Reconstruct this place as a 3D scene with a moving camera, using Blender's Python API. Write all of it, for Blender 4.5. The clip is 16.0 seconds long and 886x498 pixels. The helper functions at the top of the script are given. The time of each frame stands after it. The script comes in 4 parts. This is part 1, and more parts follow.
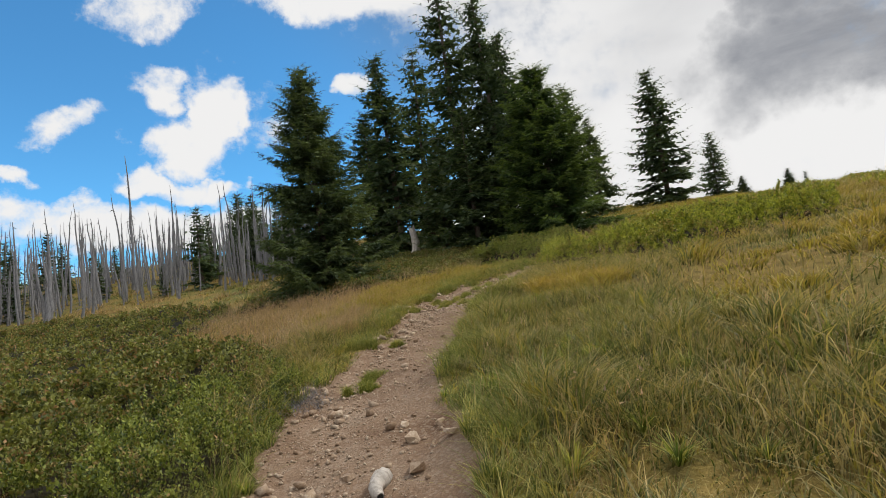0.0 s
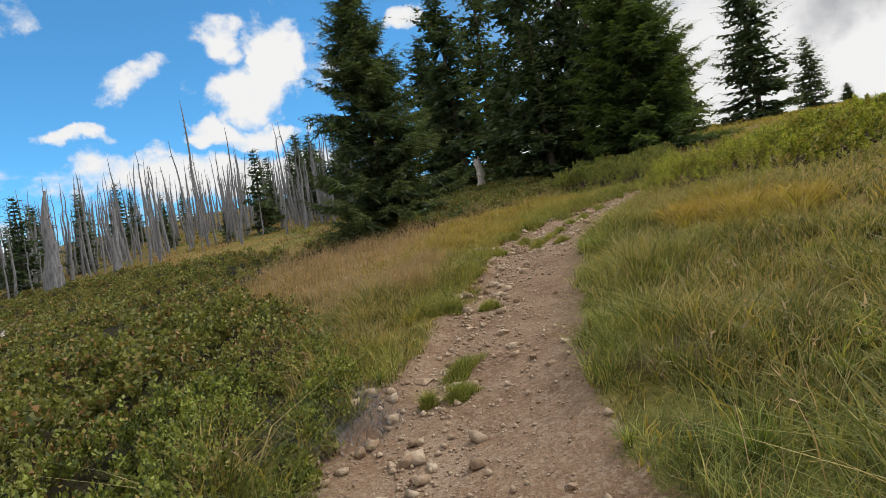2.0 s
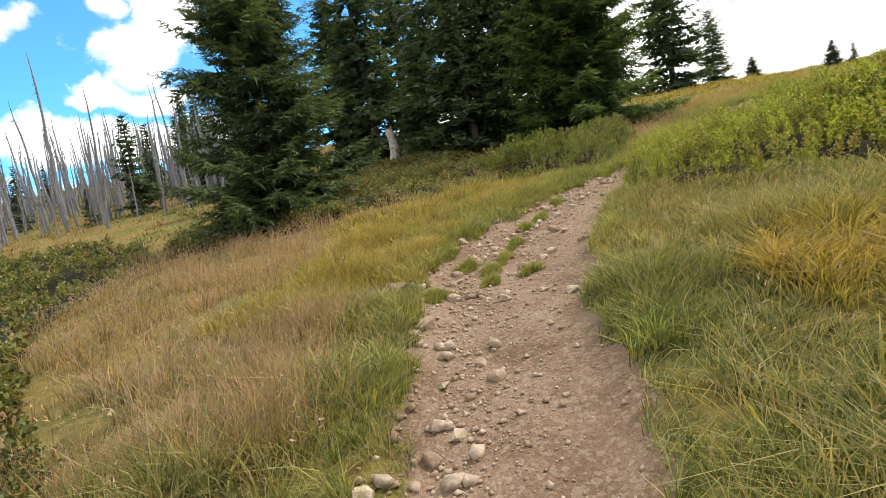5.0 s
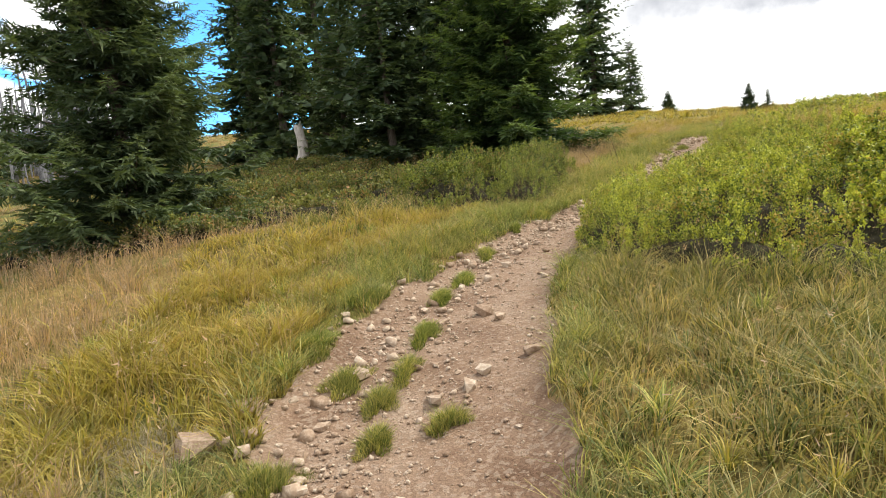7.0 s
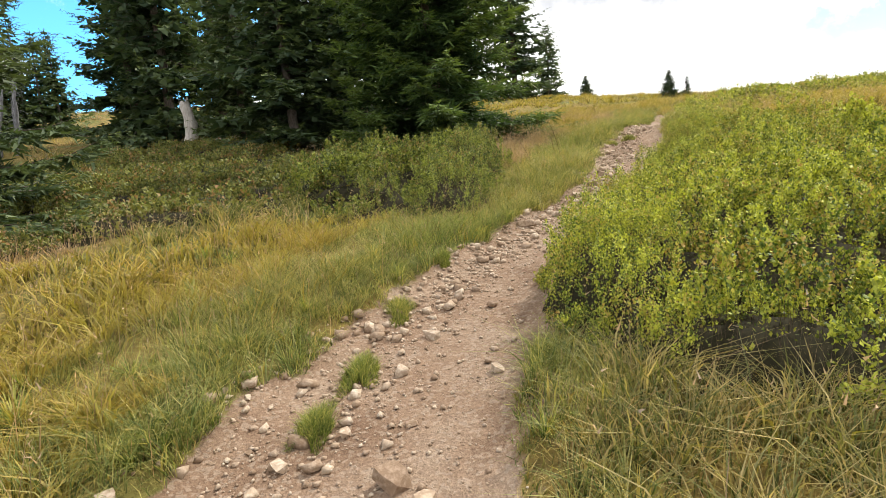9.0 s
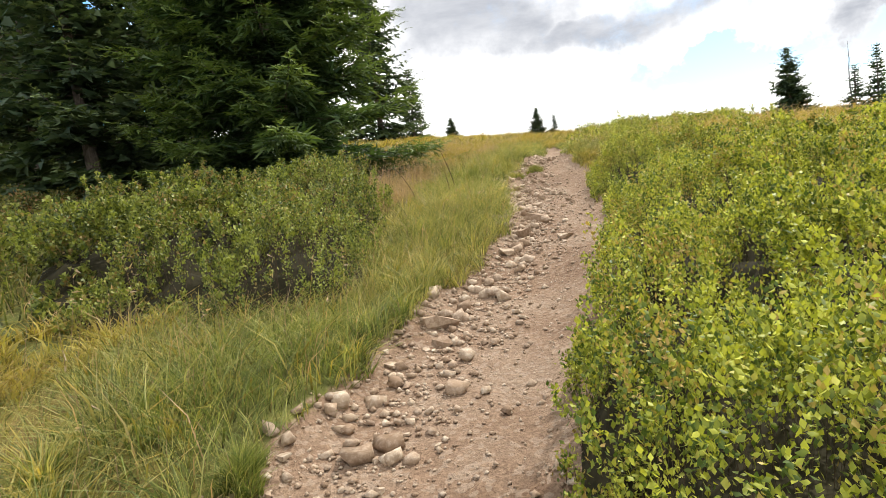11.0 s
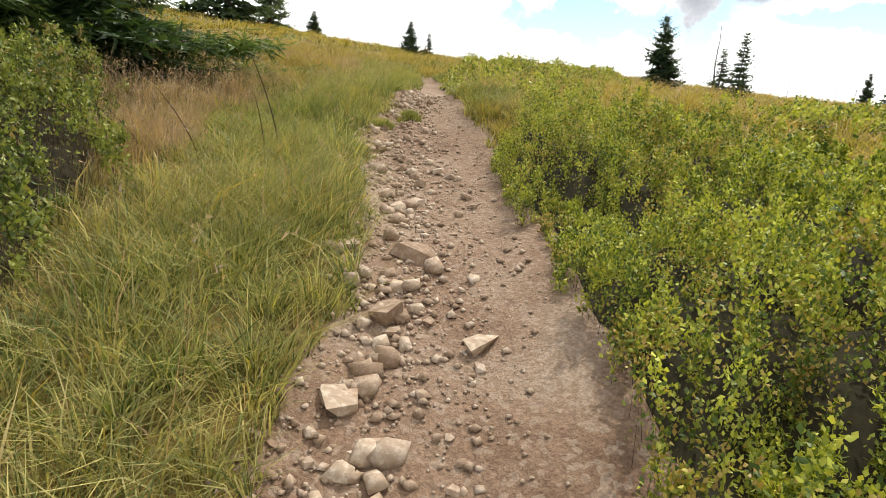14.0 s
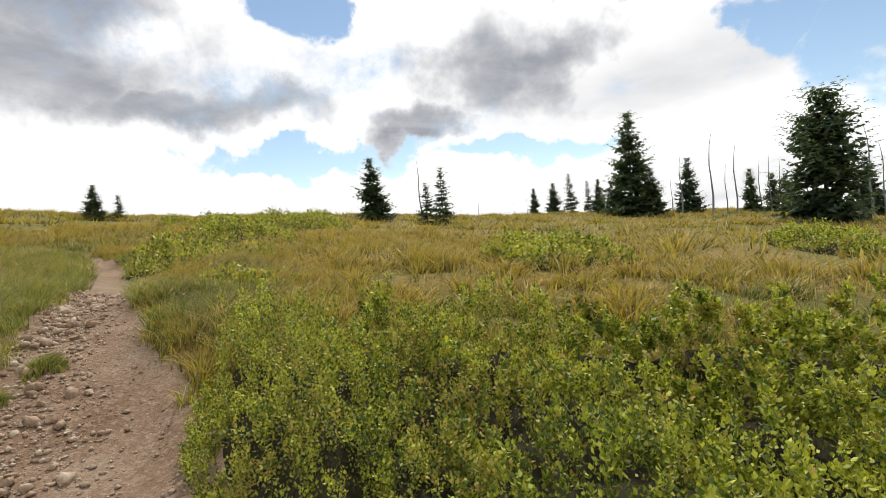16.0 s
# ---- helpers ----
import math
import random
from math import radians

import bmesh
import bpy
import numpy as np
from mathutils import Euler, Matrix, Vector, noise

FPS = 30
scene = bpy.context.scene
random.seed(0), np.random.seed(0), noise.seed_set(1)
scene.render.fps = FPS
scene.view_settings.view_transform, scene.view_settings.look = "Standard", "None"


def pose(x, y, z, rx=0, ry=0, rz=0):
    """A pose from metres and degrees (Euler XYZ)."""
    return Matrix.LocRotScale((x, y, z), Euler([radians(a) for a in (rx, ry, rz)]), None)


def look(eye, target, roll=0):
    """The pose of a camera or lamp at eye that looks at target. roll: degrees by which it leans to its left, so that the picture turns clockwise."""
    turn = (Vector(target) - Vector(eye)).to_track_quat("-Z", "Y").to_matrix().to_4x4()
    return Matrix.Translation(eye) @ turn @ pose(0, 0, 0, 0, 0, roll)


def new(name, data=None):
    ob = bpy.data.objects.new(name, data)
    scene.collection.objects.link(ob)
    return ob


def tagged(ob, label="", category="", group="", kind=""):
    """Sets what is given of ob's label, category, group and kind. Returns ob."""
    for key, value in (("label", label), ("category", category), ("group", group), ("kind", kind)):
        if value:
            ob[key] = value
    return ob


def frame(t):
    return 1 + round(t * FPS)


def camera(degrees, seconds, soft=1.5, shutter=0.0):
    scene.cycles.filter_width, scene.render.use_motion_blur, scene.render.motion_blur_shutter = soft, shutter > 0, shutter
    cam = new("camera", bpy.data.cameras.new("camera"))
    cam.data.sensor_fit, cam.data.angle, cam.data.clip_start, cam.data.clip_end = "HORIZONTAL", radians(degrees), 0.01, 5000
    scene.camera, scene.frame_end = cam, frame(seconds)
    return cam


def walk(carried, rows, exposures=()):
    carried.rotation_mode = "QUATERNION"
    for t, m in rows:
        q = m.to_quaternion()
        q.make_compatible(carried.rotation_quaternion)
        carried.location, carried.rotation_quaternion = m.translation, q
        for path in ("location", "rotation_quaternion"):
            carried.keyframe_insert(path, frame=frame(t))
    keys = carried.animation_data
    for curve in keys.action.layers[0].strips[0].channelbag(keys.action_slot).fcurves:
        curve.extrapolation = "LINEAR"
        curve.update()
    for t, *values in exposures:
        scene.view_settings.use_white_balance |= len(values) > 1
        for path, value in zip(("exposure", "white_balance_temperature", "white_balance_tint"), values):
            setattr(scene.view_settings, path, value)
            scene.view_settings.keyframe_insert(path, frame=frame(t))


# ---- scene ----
import itertools

cam = camera(76.0, 16.0, soft=0.8)
PATH = [
    (0, (0.245, 0.925, 1.562), (0.169, 2.912, 1.777), -7.8),
    (0.5, (0.051, 1.618, 1.582), (-0.317, 3.582, 1.664), -4.0),
    (1, (-0.074, 2.293, 1.673), (-0.664, 4.201, 1.778), -4.4),
    (1.5, (-0.255, 2.85, 1.776), (-0.793, 4.774, 1.869), -7.5),
    (2, (-0.382, 3.549, 1.762), (-0.706, 5.523, 1.787), -9.6),
    (2.5, (-0.472, 4.211, 1.83), (-0.816, 6.181, 1.815), -15.1),
    (3, (-0.549, 4.773, 1.909), (-0.714, 6.765, 1.852), -2.3),
    (3.5, (-0.594, 5.453, 2.017), (-0.686, 7.445, 1.854), -7.3),
    (3.7, (-0.647, 5.736, 2.044), (-0.758, 7.732, 2.018), -6.3),
    (5.8, (-0.727, 8.519, 2.696), (-0.74, 10.51, 2.506), -12.2),
    (6, (-0.71, 8.815, 2.69), (-0.705, 10.809, 2.542), -9.4),
    (6.5, (-0.569, 9.513, 2.844), (-0.383, 11.486, 2.576), -3.9),
    (7, (-0.315, 10.25, 3.043), (-0.056, 12.226, 2.876), -5.5),
    (7.5, (-0.302, 10.98, 3.106), (-0.043, 12.956, 2.943), -2.6),
    (8, (-0.008, 11.591, 3.143), (0.408, 13.52, 2.824), -4.7),
    (8.2, (0.067, 11.796, 3.396), (0.539, 13.718, 3.105), -6.9),
    (10.3, (1.16, 15.34, 3.331), (1.942, 17.17, 3.132), 2.7),
    (10.5, (1.319, 15.662, 3.315), (2.198, 17.446, 3.107), 1.9),
    (11, (1.66, 16.397, 3.427), (2.618, 18.146, 3.274), -7.4),
    (11.5, (2.035, 17.023, 3.501), (3.111, 18.689, 3.24), -4.1),
    (12, (2.349, 17.522, 3.666), (3.451, 19.175, 3.431), -7.5),
    (12.5, (2.564, 17.992, 3.794), (3.657, 19.649, 3.548), 1.3),
    (13, (3.021, 18.344, 3.818), (4.277, 19.893, 3.66), -3.0),
    (13.5, (3.355, 18.782, 3.831), (4.659, 20.275, 3.566), -10.2),
    (14, (3.631, 19.113, 3.924), (4.982, 20.512, 3.457), 3.0),
    (14.5, (4.104, 19.279, 4.134), (5.529, 20.637, 3.78), -12.2),
    (15, (4.446, 19.497, 4.41), (5.928, 20.797, 4.073), -2.1),
    (15.5, (5.055, 19.762, 4.441), (6.823, 20.691, 4.333), -1.7),
    (16, (5.183, 20.106, 4.571), (7.063, 20.787, 4.538), -5.4),
]
walk(cam, [(t, look(eye, target, roll)) for t, eye, target, roll in PATH], [(0, -0.86), (3.5, -0.68), (6, 0.05), (12.5, 0.12), (14.5, -0.18), (15.5, -0.38), (16, -0.48)])

# ---- world, sun ----
SUN_AZ, SUN_EL = radians(72), radians(52)
world = bpy.data.worlds.new("sky")
scene.world = world
world.use_nodes = True


class Nodes:
    """Short hand for building node trees."""

    def __init__(self, tree):
        self.tree = tree

    def add(self, kind, ins=None, **props):
        n = self.tree.nodes.new(kind)
        for k, v in props.items():
            if k == "noise_type":
                n.noise_type = v
            elif k == "operation":
                n.operation = v
            elif k == "blend_type":
                n.blend_type = v
            elif k == "data_type":
                n.data_type = v
            elif k == "attribute_name":
                n.attribute_name = v
            elif k == "feature":
                n.feature = v
            elif k == "vector_type":
                n.vector_type = v
        for k, v in (ins or {}).items():
            sock = n.inputs[k]
            if isinstance(v, bpy.types.NodeSocket):
                self.tree.links.new(v, sock)
            else:
                sock.default_value = v
        return n

    def math(self, op, a, b=0.0, c=0.0):
        return self.add("ShaderNodeMath", {0: a, 1: b, 2: c}, operation=op).outputs[0]

    def vec(self, op, a, b=(0, 0, 0)):
        return self.add("ShaderNodeVectorMath", {0: a, 1: b}, operation=op)

    def noise(self, vector, scale, detail=3.0, rough=0.55, warp=0.0):
        return self.add("ShaderNodeTexNoise", {"Vector": vector, "Scale": scale, "Detail": detail, "Roughness": rough, "Distortion": warp}).outputs[0]

    def ramp(self, fac, stops, mode="LINEAR"):
        n = self.add("ShaderNodeValToRGB", {0: fac})
        cr = n.color_ramp
        cr.interpolation = mode
        while len(cr.elements) < len(stops):
            cr.elements.new(0.5)
        for e, (p, c) in zip(cr.elements, stops):
            e.position = p
            e.color = (*c, 1) if len(c) == 3 else c
        return n.outputs[0]

    def step(self, v, lo, hi):
        n = self.add("ShaderNodeMapRange", {0: v, 1: lo, 2: hi, 3: 0.0, 4: 1.0})
        n.interpolation_type = "SMOOTHSTEP"
        return n.outputs[0]

    def mix(self, fac, a, b, mode="MIX"):
        n = self.tree.nodes.new("ShaderNodeMix")
        n.data_type, n.blend_type = "RGBA", mode
        for sock, v in ((n.inputs[0], fac), (n.inputs[6], a), (n.inputs[7], b)):
            if isinstance(v, bpy.types.NodeSocket):
                self.tree.links.new(v, sock)
            else:
                sock.default_value = (*v, 1) if isinstance(v, tuple) and len(v) == 3 else v
        return n.outputs[2]


def build_sky():
    tree = world.node_tree
    tree.nodes.clear()
    n = Nodes(tree)
    sky = n.add("ShaderNodeTexSky")
    sky.sky_type = "NISHITA"
    sky.sun_disc = False
    sky.sun_elevation, sky.sun_rotation = SUN_EL, SUN_AZ
    sky.altitude, sky.dust_density, sky.ozone_density = 900, 0.15, 3.0
    d = n.add("ShaderNodeTexCoord").outputs["Generated"]
    xyz = n.add("ShaderNodeSeparateXYZ", {0: d})
    x, y, z = xyz.outputs
    up = n.math("ADD", n.math("MAXIMUM", z, 0.0), 0.16)
    flat = n.add("ShaderNodeCombineXYZ", {0: n.math("DIVIDE", x, up), 1: n.math("DIVIDE", y, up), 2: 0.35}).outputs[0]
    # azimuth from +y to the right and elevation, frayed by noise, both in degrees
    fray = n.add("ShaderNodeSeparateXYZ", {0: n.add("ShaderNodeTexNoise", {"Vector": d, "Scale": 7.0, "Detail": 8.0, "Roughness": 0.55}).outputs["Color"]})
    az = n.math("MULTIPLY_ADD", n.math("SUBTRACT", fray.outputs[0], 0.5), 26.0, n.math("MULTIPLY", n.math("ARCTAN2", x, y), 57.2958))
    el = n.math("MULTIPLY_ADD", n.math("SUBTRACT", fray.outputs[1], 0.5), 12.0, n.math("MULTIPLY", n.math("ARCSINE", z), 57.2958))

    az_fine = n.math("MULTIPLY_ADD", n.math("SUBTRACT", fray.outputs[0], 0.5), 15.0, n.math("MULTIPLY", n.math("ARCTAN2", x, y), 57.2958))
    el_fine = n.math("MULTIPLY_ADD", n.math("SUBTRACT", fray.outputs[1], 0.5), 9.0, n.math("MULTIPLY", n.math("ARCSINE", z), 57.2958))

    def cloud_at(a0, e0, wide, high, az=az, el=el):
        """1 in the middle of a drifting cloud, 0 outside it."""
        a = n.math("DIVIDE", n.math("SUBTRACT", az, a0), wide)
        e = n.math("DIVIDE", n.math("SUBTRACT", el, e0), high)
        return n.step(n.math("ADD", n.math("MULTIPLY", a, a), n.math("MULTIPLY", e, e)), 1.0, 0.0)

    def united(places):
        total = cloud_at(*places[0])
        for c in places[1:]:
            total = n.math("MAXIMUM", total, cloud_at(*c))
        return total

    billow = n.noise(flat, 1.5, 8.0, 0.55, 0.2)
    # small fair-weather clouds on the open side
    puffs = 0.0
    for c in [(-28.2, 23.4, 5.2, 2.6), (-22.6, 21.0, 3.4, 4.4), (-25.0, 18.2, 5.6, 3.0), (-36.5, 19.2, 5.2, 2.6), (-40.0, 15.2, 4.5, 1.3), (-27.6, 15.0, 5.5, 1.6), (-23.0, 14.6, 3.0, 1.5), (-35.0, 11.6, 10.0, 2.8), (-26.5, 11.2, 9.0, 2.8), (-10.7, 22.6, 2.2, 1.6), (-28.0, 30.5, 9.0, 3.4), (-10.0, 31.5, 14.0, 3.6), (-52.0, 12.0, 9.0, 3.5), (-48.0, 24.0, 7.0, 3.0)]:
        puffs = n.math("MAXIMUM", puffs, cloud_at(*c, az_fine, el_fine))
    grey = united([(36, 17.5, 17, 6.0), (47, 14.2, 14, 3.4), (79, 16.8, 11, 6.5), (69, 11.6, 8, 2.8), (36, 23, 12, 6.0)])
    gaps = united([(57.5, 22.0, 7, 3.8), (58, 9.2, 15, 1.7), (81, 7.8, 10, 1.7), (113, 14, 12, 7.0), (103, 16.5, 5, 4.5), (91, 21, 4, 3.0)])
    # broken cloud on one side, a thick deck over the rest
    open_side = n.math("ADD", n.math("MULTIPLY", x, -0.62), n.math("MULTIPLY", y, 0.78))
    # behind the camera the unseen deck is added as white fill light
    deck = n.step(open_side, 0.84, 0.6)
    low = n.step(z, 0.3, 0.06)
    bias = n.math("ADD", n.math("MULTIPLY", deck, 0.3), n.math("MULTIPLY", low, 0.19))
    dens = n.math("SUBTRACT", n.math("ADD", billow, bias), n.math("MULTIPLY", gaps, 0.62))
    dens = n.math("ADD", n.math("ADD", dens, n.math("MULTIPLY_ADD", deck, 0.16, -0.16)), n.math("MULTIPLY_ADD", puffs, 0.34, n.math("MULTIPLY_ADD", n.noise(d, 24.0, 7.0, 0.7), 0.5, -0.27)))
    mask = n.step(dens, n.math("MULTIPLY_ADD", deck, -0.1, 0.46), n.math("MULTIPLY_ADD", deck, 0.08, 0.71))
    thick = n.math("MULTIPLY", n.step(n.noise(flat, 0.62, 5.0, 0.5, 0.1), 0.5, 0.8), 0.5)
    puff = n.math("MULTIPLY_ADD", n.noise(flat, 3.6, 6.0, 0.6, 0.3), 0.7, 0.6)
    thick = n.math("MULTIPLY", n.math("MAXIMUM", thick, grey), puff)
    body = n.mix(n.math("MULTIPLY", thick, deck), (0.98, 0.975, 0.97), (0.31, 0.325, 0.36))
    blue = n.add("ShaderNodeBackground", {"Color": n.mix(1.0, sky.outputs[0], n.mix(deck, (0.62, 1.3, 1.5), (0.95, 0.85, 0.72)), "MULTIPLY"), "Strength": 0.24})
    cloud = n.add("ShaderNodeBackground", {"Color": body, "Strength": 1.62})
    both = n.add("ShaderNodeMixShader", {0: mask, 1: blue.outputs[0], 2: cloud.outputs[0]})
    out = n.add("ShaderNodeOutputWorld")
    tree.links.new(both.outputs[0], out.inputs[0])


build_sky()
sun = new("sun", bpy.data.lights.new("sun", "SUN"))
sun.data.energy, sun.data.angle, sun.data.color = 4.4, radians(1.5), (1.0, 0.95, 0.86)
SUN_DIR = Vector((math.sin(SUN_AZ) * math.cos(SUN_EL), math.cos(SUN_AZ) * math.cos(SUN_EL), math.sin(SUN_EL)))
sun.matrix_world = look(SUN_DIR * 100, (0, 0, 0))


# ---- materials ----
def material(name, fill):
    m = bpy.data.materials.new(name)
    m.use_nodes = True
    m.node_tree.nodes.clear()
    n = Nodes(m.node_tree)
    out = n.add("ShaderNodeOutputMaterial")
    m.node_tree.links.new(fill(n), out.inputs[0])
    return m


def bumped(n, height, strength, distance=0.02):
    return n.add("ShaderNodeBump", {"Height": height, "Strength": strength, "Distance": distance}).outputs[0]


def world_pos(n):
    return n.add("ShaderNodeNewGeometry").outputs["Position"]


def principled(n, colour, rough=0.8, normal=None, spec=0.3):
    ins = {"Base Color": colour, "Roughness": rough, "Specular IOR Level": spec}
    if normal is not None:
        ins["Normal"] = normal
    return n.add("ShaderNodeBsdfPrincipled", ins).outputs[0]


def leafy(n, colour, rough, through_light, spec=0.3):
    """Thin leaf: glossy front, some light passing through."""
    a = principled(n, colour, rough, spec=spec)
    b = n.add("ShaderNodeBsdfTranslucent", {"Color": n.mix(1.0, colour, (1.25, 1.25, 0.6), "MULTIPLY")}).outputs[0]
    return n.add("ShaderNodeMixShader", {0: through_light, 1: a, 2: b}).outputs[0]


def blade_colours(root, mid, tip, odd, patch=0.35):
    """Grass colours from root to tip, with single blades and whole patches turned towards odd."""
    def fill(n):
        p = world_pos(n)
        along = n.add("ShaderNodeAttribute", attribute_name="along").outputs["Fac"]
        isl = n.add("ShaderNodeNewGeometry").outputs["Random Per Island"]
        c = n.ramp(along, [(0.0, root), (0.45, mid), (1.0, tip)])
        m = n.math("ADD", n.math("MULTIPLY", n.noise(p, patch, 4.0), 1.0), n.math("MULTIPLY", isl, 0.55))
        c = n.mix(n.step(m, 0.62, 1.05), c, odd)
        c = n.mix(1.0, c, n.ramp(n.noise(p, 4.5, 3.0, 0.6), [(0.3, (0.62, 0.68, 0.62)), (0.7, (1.32, 1.28, 1.3))]), "MULTIPLY")
        c = n.mix(1.0, c, n.ramp(isl, [(0.0, (0.5, 0.52, 0.5)), (1.0, (1.4, 1.36, 1.35))]), "MULTIPLY")
        return leafy(n, c, 0.55, 0.35)
    return fill


def soil(n):
    p = world_pos(n)
    big, fine = n.noise(p, 0.35, 4.0), n.noise(p, 6.0, 6.0, 0.65)
    a = n.ramp(fine, [(0.25, (0.045, 0.05, 0.014)), (0.5, (0.12, 0.125, 0.035)), (0.75, (0.22, 0.2, 0.06))])
    b = n.ramp(fine, [(0.25, (0.065, 0.052, 0.018)), (0.5, (0.2, 0.145, 0.045)), (0.8, (0.34, 0.24, 0.08))])
    c = n.mix(n.step(big, 0.36, 0.58), a, b)
    return principled(n, c, 0.95, bumped(n, n.noise(p, 14.0, 5.0, 0.7), 0.8, 0.06), 0.1)


def dirt(n):
    p = world_pos(n)
    tone = n.noise(p, 1.3, 5.0, 0.6)
    grit = n.noise(p, 55.0, 4.0, 0.7)
    chips = n.add("ShaderNodeTexVoronoi", {"Vector": p, "Scale": 38.0, "Randomness": 1.0})
    c = n.ramp(tone, [(0.3, (0.2, 0.122, 0.076)), (0.5, (0.32, 0.215, 0.142)), (0.72, (0.42, 0.315, 0.225))])
    c = n.mix(n.step(grit, 0.35, 0.75), n.mix(1.0, c, (0.62, 0.6, 0.6), "MULTIPLY"), c)
    pale = n.step(n.add("ShaderNodeSeparateColor", {0: chips.outputs["Color"]}).outputs[0], 0.72, 0.8)
    c = n.mix(n.math("MULTIPLY", pale, 0.3), c, (0.43, 0.35, 0.27))
    h = n.math("ADD", n.math("MULTIPLY", grit, 0.7), n.math("MULTIPLY", n.noise(p, 9.0, 5.0), 1.6))
    return principled(n, c, 0.95, bumped(n, h, 0.9, 0.03), 0.15)


def stone_fill(n):
    p = world_pos(n)
    rnd = n.add("ShaderNodeObjectInfo").outputs["Random"]
    isl = n.add("ShaderNodeNewGeometry").outputs["Random Per Island"]
    t = n.math("FRACT", n.math("ADD", rnd, isl))
    c = n.ramp(t, [(0.0, (0.3, 0.215, 0.15)), (0.35, (0.44, 0.34, 0.25)), (0.7, (0.57, 0.475, 0.37)), (1.0, (0.41, 0.325, 0.25))])
    f = n.noise(p, 28.0, 6.0, 0.65)
    c = n.mix(n.step(f, 0.42, 0.66), n.mix(1.0, c, (0.68, 0.62, 0.56), "MULTIPLY"), c)
    return principled(n, c, 0.85, bumped(n, f, 0.6, 0.015), 0.25)


def berry_leaf(dark, light, turn):
    def fill(n):
        p = world_pos(n)
        isl = n.add("ShaderNodeNewGeometry").outputs["Random Per Island"]
        patch = n.noise(p, 1.1, 4.0)
        sprig = n.noise(p, 8.5, 3.0, 0.6)
        v = n.math("ADD", n.math("ADD", n.math("MULTIPLY", isl, 0.4), n.math("MULTIPLY", patch, 0.4)), n.math("MULTIPLY", sprig, 0.75))
        c = n.ramp(v, [(0.6, dark), (0.94, light)])
        c = n.mix(n.step(n.math("ADD", n.math("MULTIPLY", isl, 0.45), n.noise(p, 2.3, 3.0)), 0.86, 0.98), c, turn)
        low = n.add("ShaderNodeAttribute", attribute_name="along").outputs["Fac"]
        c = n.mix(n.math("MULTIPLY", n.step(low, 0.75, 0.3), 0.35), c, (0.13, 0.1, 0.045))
        return leafy(n, c, 0.5, 0.26, 0.25)
    return fill


def bark_fill(dark, light):
    def fill(n):
        p = n.add("ShaderNodeTexCoord").outputs["Object"]
        q = n.vec("MULTIPLY", p, (9.0, 9.0, 1.6)).outputs[0]
        f = n.noise(q, 2.2, 6.0, 0.65)
        c = n.ramp(f, [(0.3, dark), (0.7, light)])
        return principled(n, c, 0.9, bumped(n, f, 0.9, 0.03), 0.15)
    return fill


def needle_fill(dark, light, tip):
    def fill(n):
        isl = n.add("ShaderNodeNewGeometry").outputs["Random Per Island"]
        rnd = n.add("ShaderNodeObjectInfo").outputs["Random"]
        young = n.add("ShaderNodeAttribute", attribute_name="along").outputs["Fac"]
        c = n.ramp(isl, [(0.0, dark), (1.0, light)])
        c = n.mix(n.math("MULTIPLY", n.step(young, 0.55, 1.0), 0.6), c, tip)
        c = n.mix(1.0, c, n.ramp(rnd, [(0.0, (0.8, 0.85, 0.85)), (1.0, (1.2, 1.15, 1.05))]), "MULTIPLY")
        return leafy(n, c, 0.55, 0.28, 0.25)
    return fill


def ground_fill(n):
    """Soil of the meadow, and trodden dirt where the path runs, with a ragged border."""
    p = world_pos(n)
    on_path = n.add("ShaderNodeAttribute", attribute_name="along").outputs["Fac"]
    ragged = n.math("ADD", on_path, n.math("MULTIPLY_ADD", n.noise(p, 7.0, 5.0, 0.65), 0.9, -0.45))
    return n.add("ShaderNodeMixShader", {0: n.step(ragged, 0.4, 0.6), 1: soil(n), 2: dirt(n)}).outputs[0]


GROUND = material("meadow_soil_and_path_dirt", ground_fill)
STONE = material("pale_stone", stone_fill)
# root colour darkened to paint in the shade deep between the blades
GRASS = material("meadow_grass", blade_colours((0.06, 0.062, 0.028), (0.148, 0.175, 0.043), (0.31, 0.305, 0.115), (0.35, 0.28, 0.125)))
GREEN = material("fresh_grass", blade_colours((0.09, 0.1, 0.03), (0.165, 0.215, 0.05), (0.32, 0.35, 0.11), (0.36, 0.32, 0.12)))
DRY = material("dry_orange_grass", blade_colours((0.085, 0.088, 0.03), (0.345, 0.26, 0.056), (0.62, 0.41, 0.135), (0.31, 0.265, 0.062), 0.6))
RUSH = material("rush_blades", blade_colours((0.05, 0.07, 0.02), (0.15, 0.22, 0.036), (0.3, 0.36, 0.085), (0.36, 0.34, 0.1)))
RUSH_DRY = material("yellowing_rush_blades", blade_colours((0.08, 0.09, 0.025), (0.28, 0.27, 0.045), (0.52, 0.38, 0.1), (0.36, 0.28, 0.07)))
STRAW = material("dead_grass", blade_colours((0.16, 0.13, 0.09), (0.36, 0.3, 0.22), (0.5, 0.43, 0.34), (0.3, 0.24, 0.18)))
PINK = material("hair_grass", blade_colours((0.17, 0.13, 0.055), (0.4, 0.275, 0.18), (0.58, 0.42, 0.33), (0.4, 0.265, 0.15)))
BERRY = material("bilberry_leaf", berry_leaf((0.075, 0.115, 0.02), (0.52, 0.53, 0.07), (0.4, 0.28, 0.08)))
BERRY_GREEN = material("bilberry_leaf_fresh", berry_leaf((0.055, 0.08, 0.02), (0.3, 0.33, 0.065), (0.27, 0.19, 0.07)))
